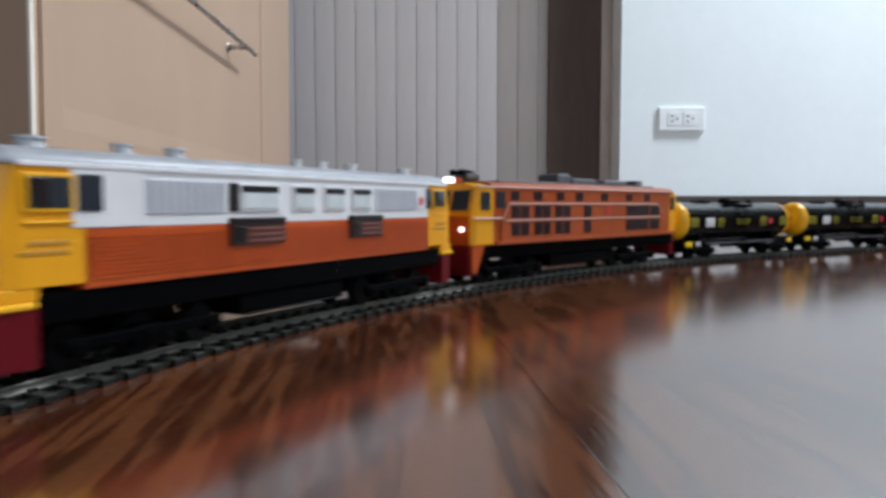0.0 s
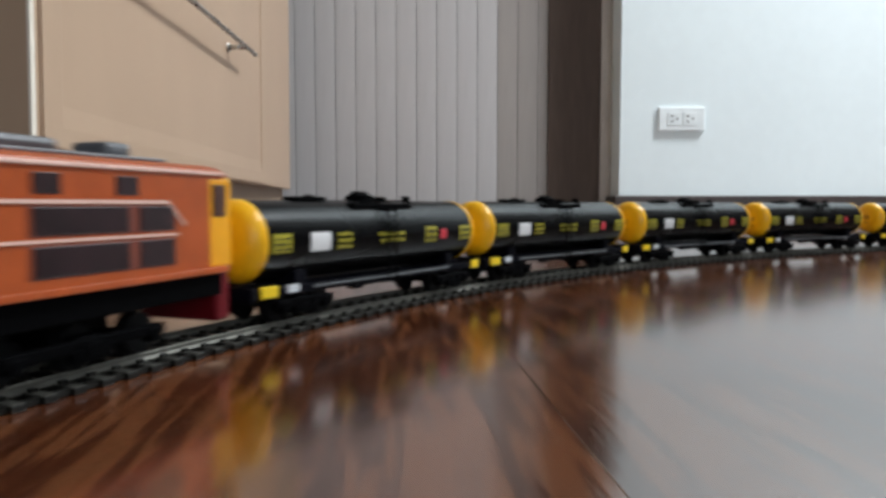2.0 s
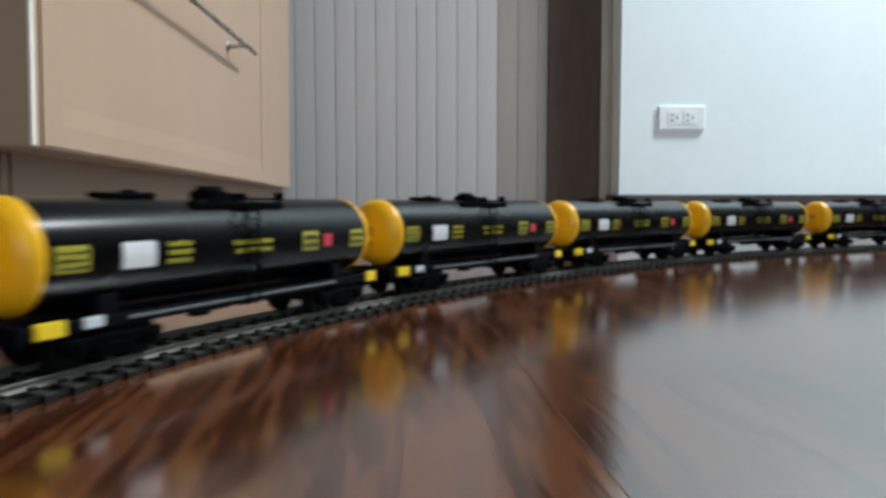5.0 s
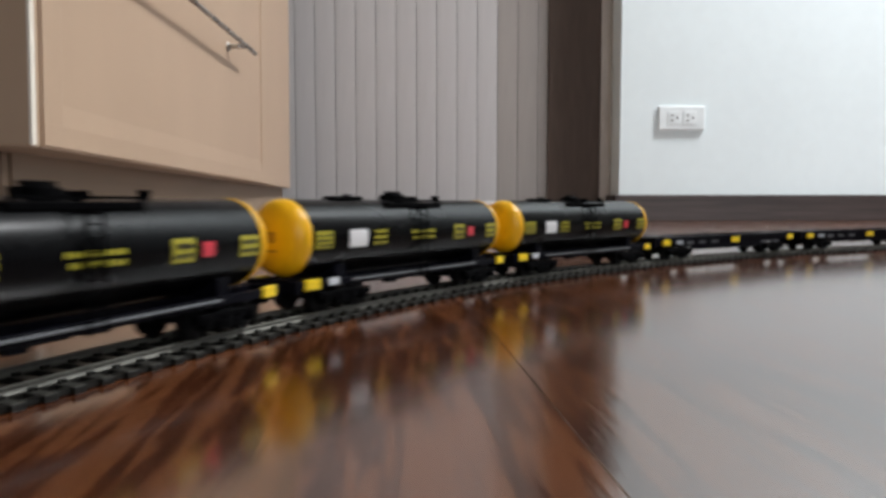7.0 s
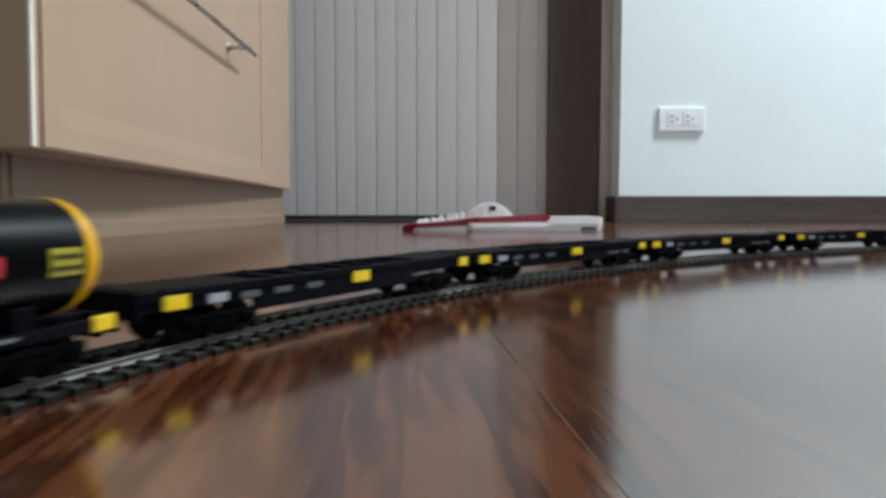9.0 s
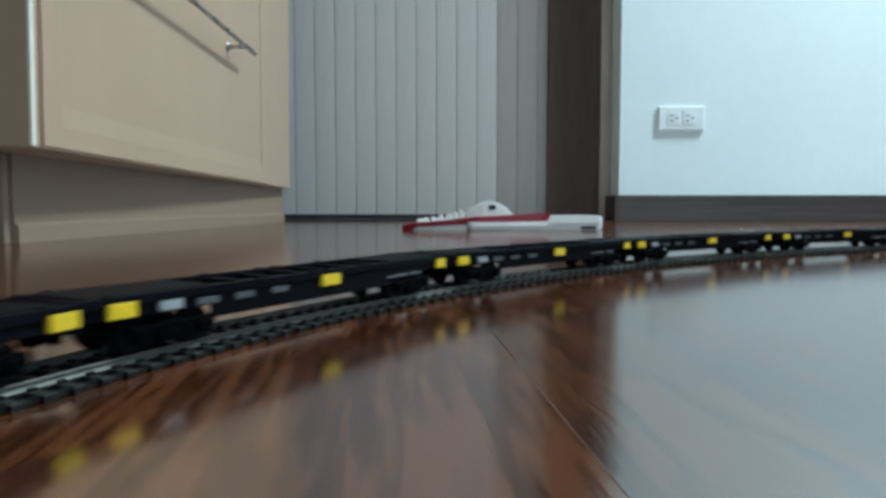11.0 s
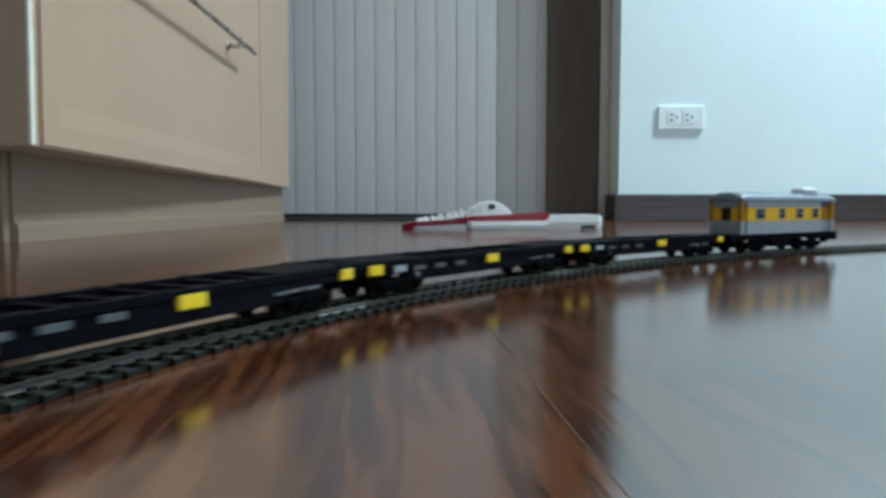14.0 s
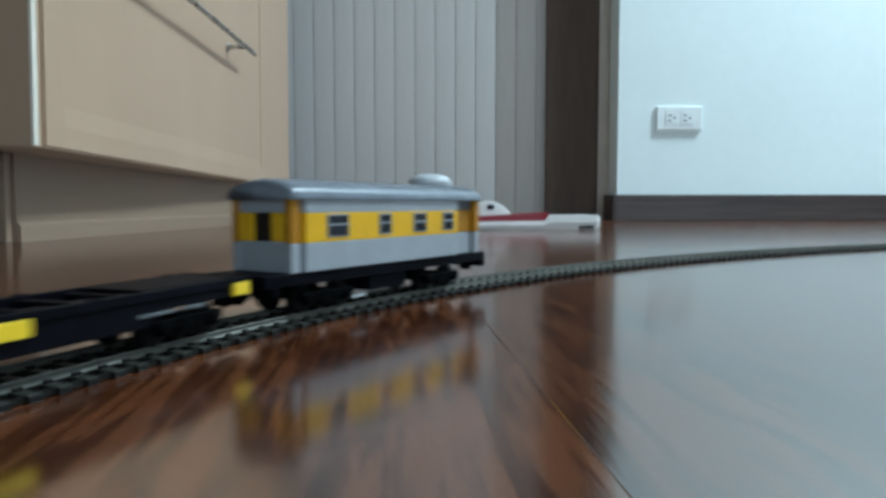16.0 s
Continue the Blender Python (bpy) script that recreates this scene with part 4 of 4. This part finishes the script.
    for x0, x1, z1, hwid in ((0.002, 0.016, 0.0622, 0.0075), (-0.025, 0.0015, 0.0600, 0.0085), (-0.064, -0.034, 0.0598, 0.0085), (-0.090, -0.081, 0.0606, 0.006), (0.084, 0.094, 0.0602, 0.006)):
        part("roof_hatch", B(x0, x1, -hwid, hwid, 0.0565, z1, 0.0014), M_GUTTER, g)
    hn = bmesh.new()
    for q in (-0.003, 0.003):
        cyl(hn, (hl - 0.0105, q, 0.0606), (1, 0, 0), 0.0009, 0.010, 10, 0.0016)
    part("horn", hn, M_BLACK, g)
    return g, c, 0.066


def brake_van():
    g = tagged(new("brake_van"), "grey and yellow model brake van with end platforms", "wagon")
    hb, w = 0.0512, 0.0152
    part("lower_body", B(-hb, 0.0542, -w, w, 0.0195, 0.0300, 0.0004), M_GREY, g, "grey lower body")
    part("window_band", B(-hb, 0.0542, -w, w, 0.0300, 0.0408, 0.0002), M_VAN, g, "yellow window band")
    part("upper_body", B(-hb, 0.0542, -w, w, 0.0408, 0.0465, 0.0002), M_GREY, g, "grey upper band")
    bm = bmesh.new()
    loft(bm, [body_ring(x, w * 1.06, 0.0455, 0.0462, cr, 14) for x, cr in ((-0.0728, 0.0056), (-0.0700, 0.0070), (0.0590, 0.0070), (0.0622, 0.0056))])
    part("roof", bm, M_VROOF, g, "slate grey arched roof", True)
    for x, r in ((-0.050, 0.0115),):
        bm = bmesh.new()
        loft(bm, [[(x + q * r * math.cos(math.tau * i / 24), q * 0.9 * r * math.sin(math.tau * i / 24), z) for i in range(24)]
                  for q, z in ((0.86, 0.0500), (1.0, 0.0535), (0.97, 0.0553), (0.80, 0.0571), (0.50, 0.0583), (0.15, 0.0587))])
        part("roof_vent", bm, M_LGREY, g, "pale grey domed roof vent", True)
    for sy in (1, -1):
        for x, hw in ((0.0368, 0.0062), (0.0072, 0.0042), (-0.0185, 0.0052), (-0.0420, 0.0048)):
            fr = plate(g, "window", x - hw, x + hw, 0.0316, 0.0402, w, sy, M_GREY, 0.0005)
            plate(fr, "pane", x - hw + 0.0006, x + hw - 0.0006, 0.0366, 0.0397, w, sy, M_GLASS, 0.0007)
            plate(fr, "pane", x - hw + 0.0006, x + hw - 0.0006, 0.0321, 0.0360, w, sy, M_GLASS, 0.0007)
    for sx in (1, -1):
        e = -0.0046 if sx > 0 else 0.0066
        # posts, gate panels and lintels: the platform's shade is put into their colours
        for sy in (1, -1):
            part("corner_post_lower", B(sx * (0.0637 + e) - 0.0022, sx * (0.0637 + e) + 0.0022, sy * 0.0133 - 0.0016, sy * 0.0133 + 0.0016, 0.0195, 0.0300, 0.0003), M_GREY, g)
            part("corner_post", B(sx * (0.0637 + e) - 0.0022, sx * (0.0637 + e) + 0.0022, sy * 0.0133 - 0.0016, sy * 0.0133 + 0.0016, 0.0300, 0.0456, 0.0003), M_OCHRE, g)
        part("end_panel", B(sx * (0.0648 + e) - 0.0006, sx * (0.0648 + e) + 0.0006, -0.0117, 0.0117, 0.0195, 0.0305, 0.0003), M_GREY, g)
        for sy in (1, -1):
            part("end_band", B(sx * (0.0648 + e) - 0.0006, sx * (0.0648 + e) + 0.0006, min(sy * 0.0046, sy * 0.0117), max(sy * 0.0046, sy * 0.0117), 0.0305, 0.0408, 0.0003), M_VAN, g)
            a, b = sorted((sx * ((0.0545 if sx > 0 else hb) + 0.0003), sx * (0.0616 + e)))
            part("side_gate", B(a, b, sy * 0.0122 - 0.0004, sy * 0.0122 + 0.0004, 0.0196, 0.0300, 0.0002), M_GREY, g, "grey platform gate")
            part("gate_panel", B(a, b, sy * 0.0122 - 0.0004, sy * 0.0122 + 0.0004, 0.0302, 0.0408, 0.0002), M_OCHRE, g, "panel over the gate, yellow toned down for shade")
            part("gate_lintel", B(a, b, sy * 0.0122 - 0.0004, sy * 0.0122 + 0.0004, 0.0410, 0.0455, 0.0002), M_GUTTER, g, "lintel, toned dark for the roof's shade")
        part("end_header", B(sx * (0.0648 + e) - 0.0006, sx * (0.0648 + e) + 0.0006, -0.0117, 0.0117, 0.0408, 0.0456, 0.0003), M_GREY, g)
        part("end_opening", B(sx * (0.0640 + e) - 0.0004, sx * (0.0640 + e) + 0.0004, -0.0050, 0.0050, 0.0300, 0.0412, 0.0002), M_DARK, g)
        part("end_door", B(min(sx * (hb + 0.003), sx * (hb + 0.0036)), max(sx * (hb + 0.003), sx * (hb + 0.0036)), -0.005, 0.005, 0.0198, 0.0430, 0.0002), M_DARK, g)
        part("headstock", B(sx * (0.0725 + e) - 0.0012, sx * (0.0725 + e) + 0.0012, -0.0142, 0.0142, 0.0118, 0.0192, 0.0005), M_FRAMEB, g)
        coupler(g, sx * (0.0735 + e), sx)
        bogie(g, sx * 0.040, 0.021)
    part("underframe", B(-0.0798, 0.0732, -0.0142, 0.0142, 0.0150, 0.0195, 0.0004), M_FRAMEB, g)
    part("battery_box", B(-0.012, 0.014, -0.012, 0.012, 0.0085, 0.0150, 0.0006), M_FRAMEB, g)
    for sy in (1, -1):
        st = B(0.018, 0.027, sy * 0.0131 - 0.0004, sy * 0.0131 + 0.0004, 0.0072, 0.0080)
        part("step_board", st, M_LGREY, g)
    return g, -0.6735, 0.040


TRAIN = [white_loco(), orange_loco()]
first = tank_wagon()
TRAIN.append((first, 2.1236, 0.050))
for i in range(1, 8):
    TRAIN.append((copy_thing(first, pose(0, 0, 0)), 2.1236 - 0.1615 * i + (0.004 if i == 1 else 0.0), 0.050))
first = flat_wagon()
TRAIN.append((first, 0.8162, 0.062))
for i in range(1, 8):
    TRAIN.append((copy_thing(first, pose(0, 0, 0)), 0.8162 - 0.188 * i, 0.062))
TRAIN.append(brake_van())

# ---- floor planks, each a piece of the floor ----
FLOOR = bpy.data.objects["floor"]
PW, PL, TURN = 0.193, 1.205, radians(4.5)
pb = bmesh.new()
box(pb, 0.0, PW - 0.00004, 0.0, PL - 0.00004, -0.006, 0.0)
bmesh.ops.bevel(pb, geom=[e for e in pb.edges if all(v.co.z > -0.001 for v in e.verts)], offset=0.00018, segments=1, affect="EDGES")
plank_me = bpy.data.meshes.new("plank")
pb.to_mesh(plank_me)
pb.free()
plank_me.materials.append(M_FLOOR)
for i in range(-8, 15):
    for j in range(-3, 3):
        x, y = 0.036 + i * PW, j * PL + (i * 0.397) % PL
        m = Matrix.Rotation(TURN, 4, "Z") @ Matrix.Translation((x, y, 0))
        if -1.45 < m.translation.x < 2.6 and -3.4 < m.translation.y < 2.1:
            ob = new("plank", plank_me)
            ob.parent = FLOOR
            ob.matrix_basis = m


def motions():
    for thing, u, half in TRAIN:
        walk(thing, [(0.5 * k, ride(u, half, 0.5 * k)) for k in range(33)])


motions()
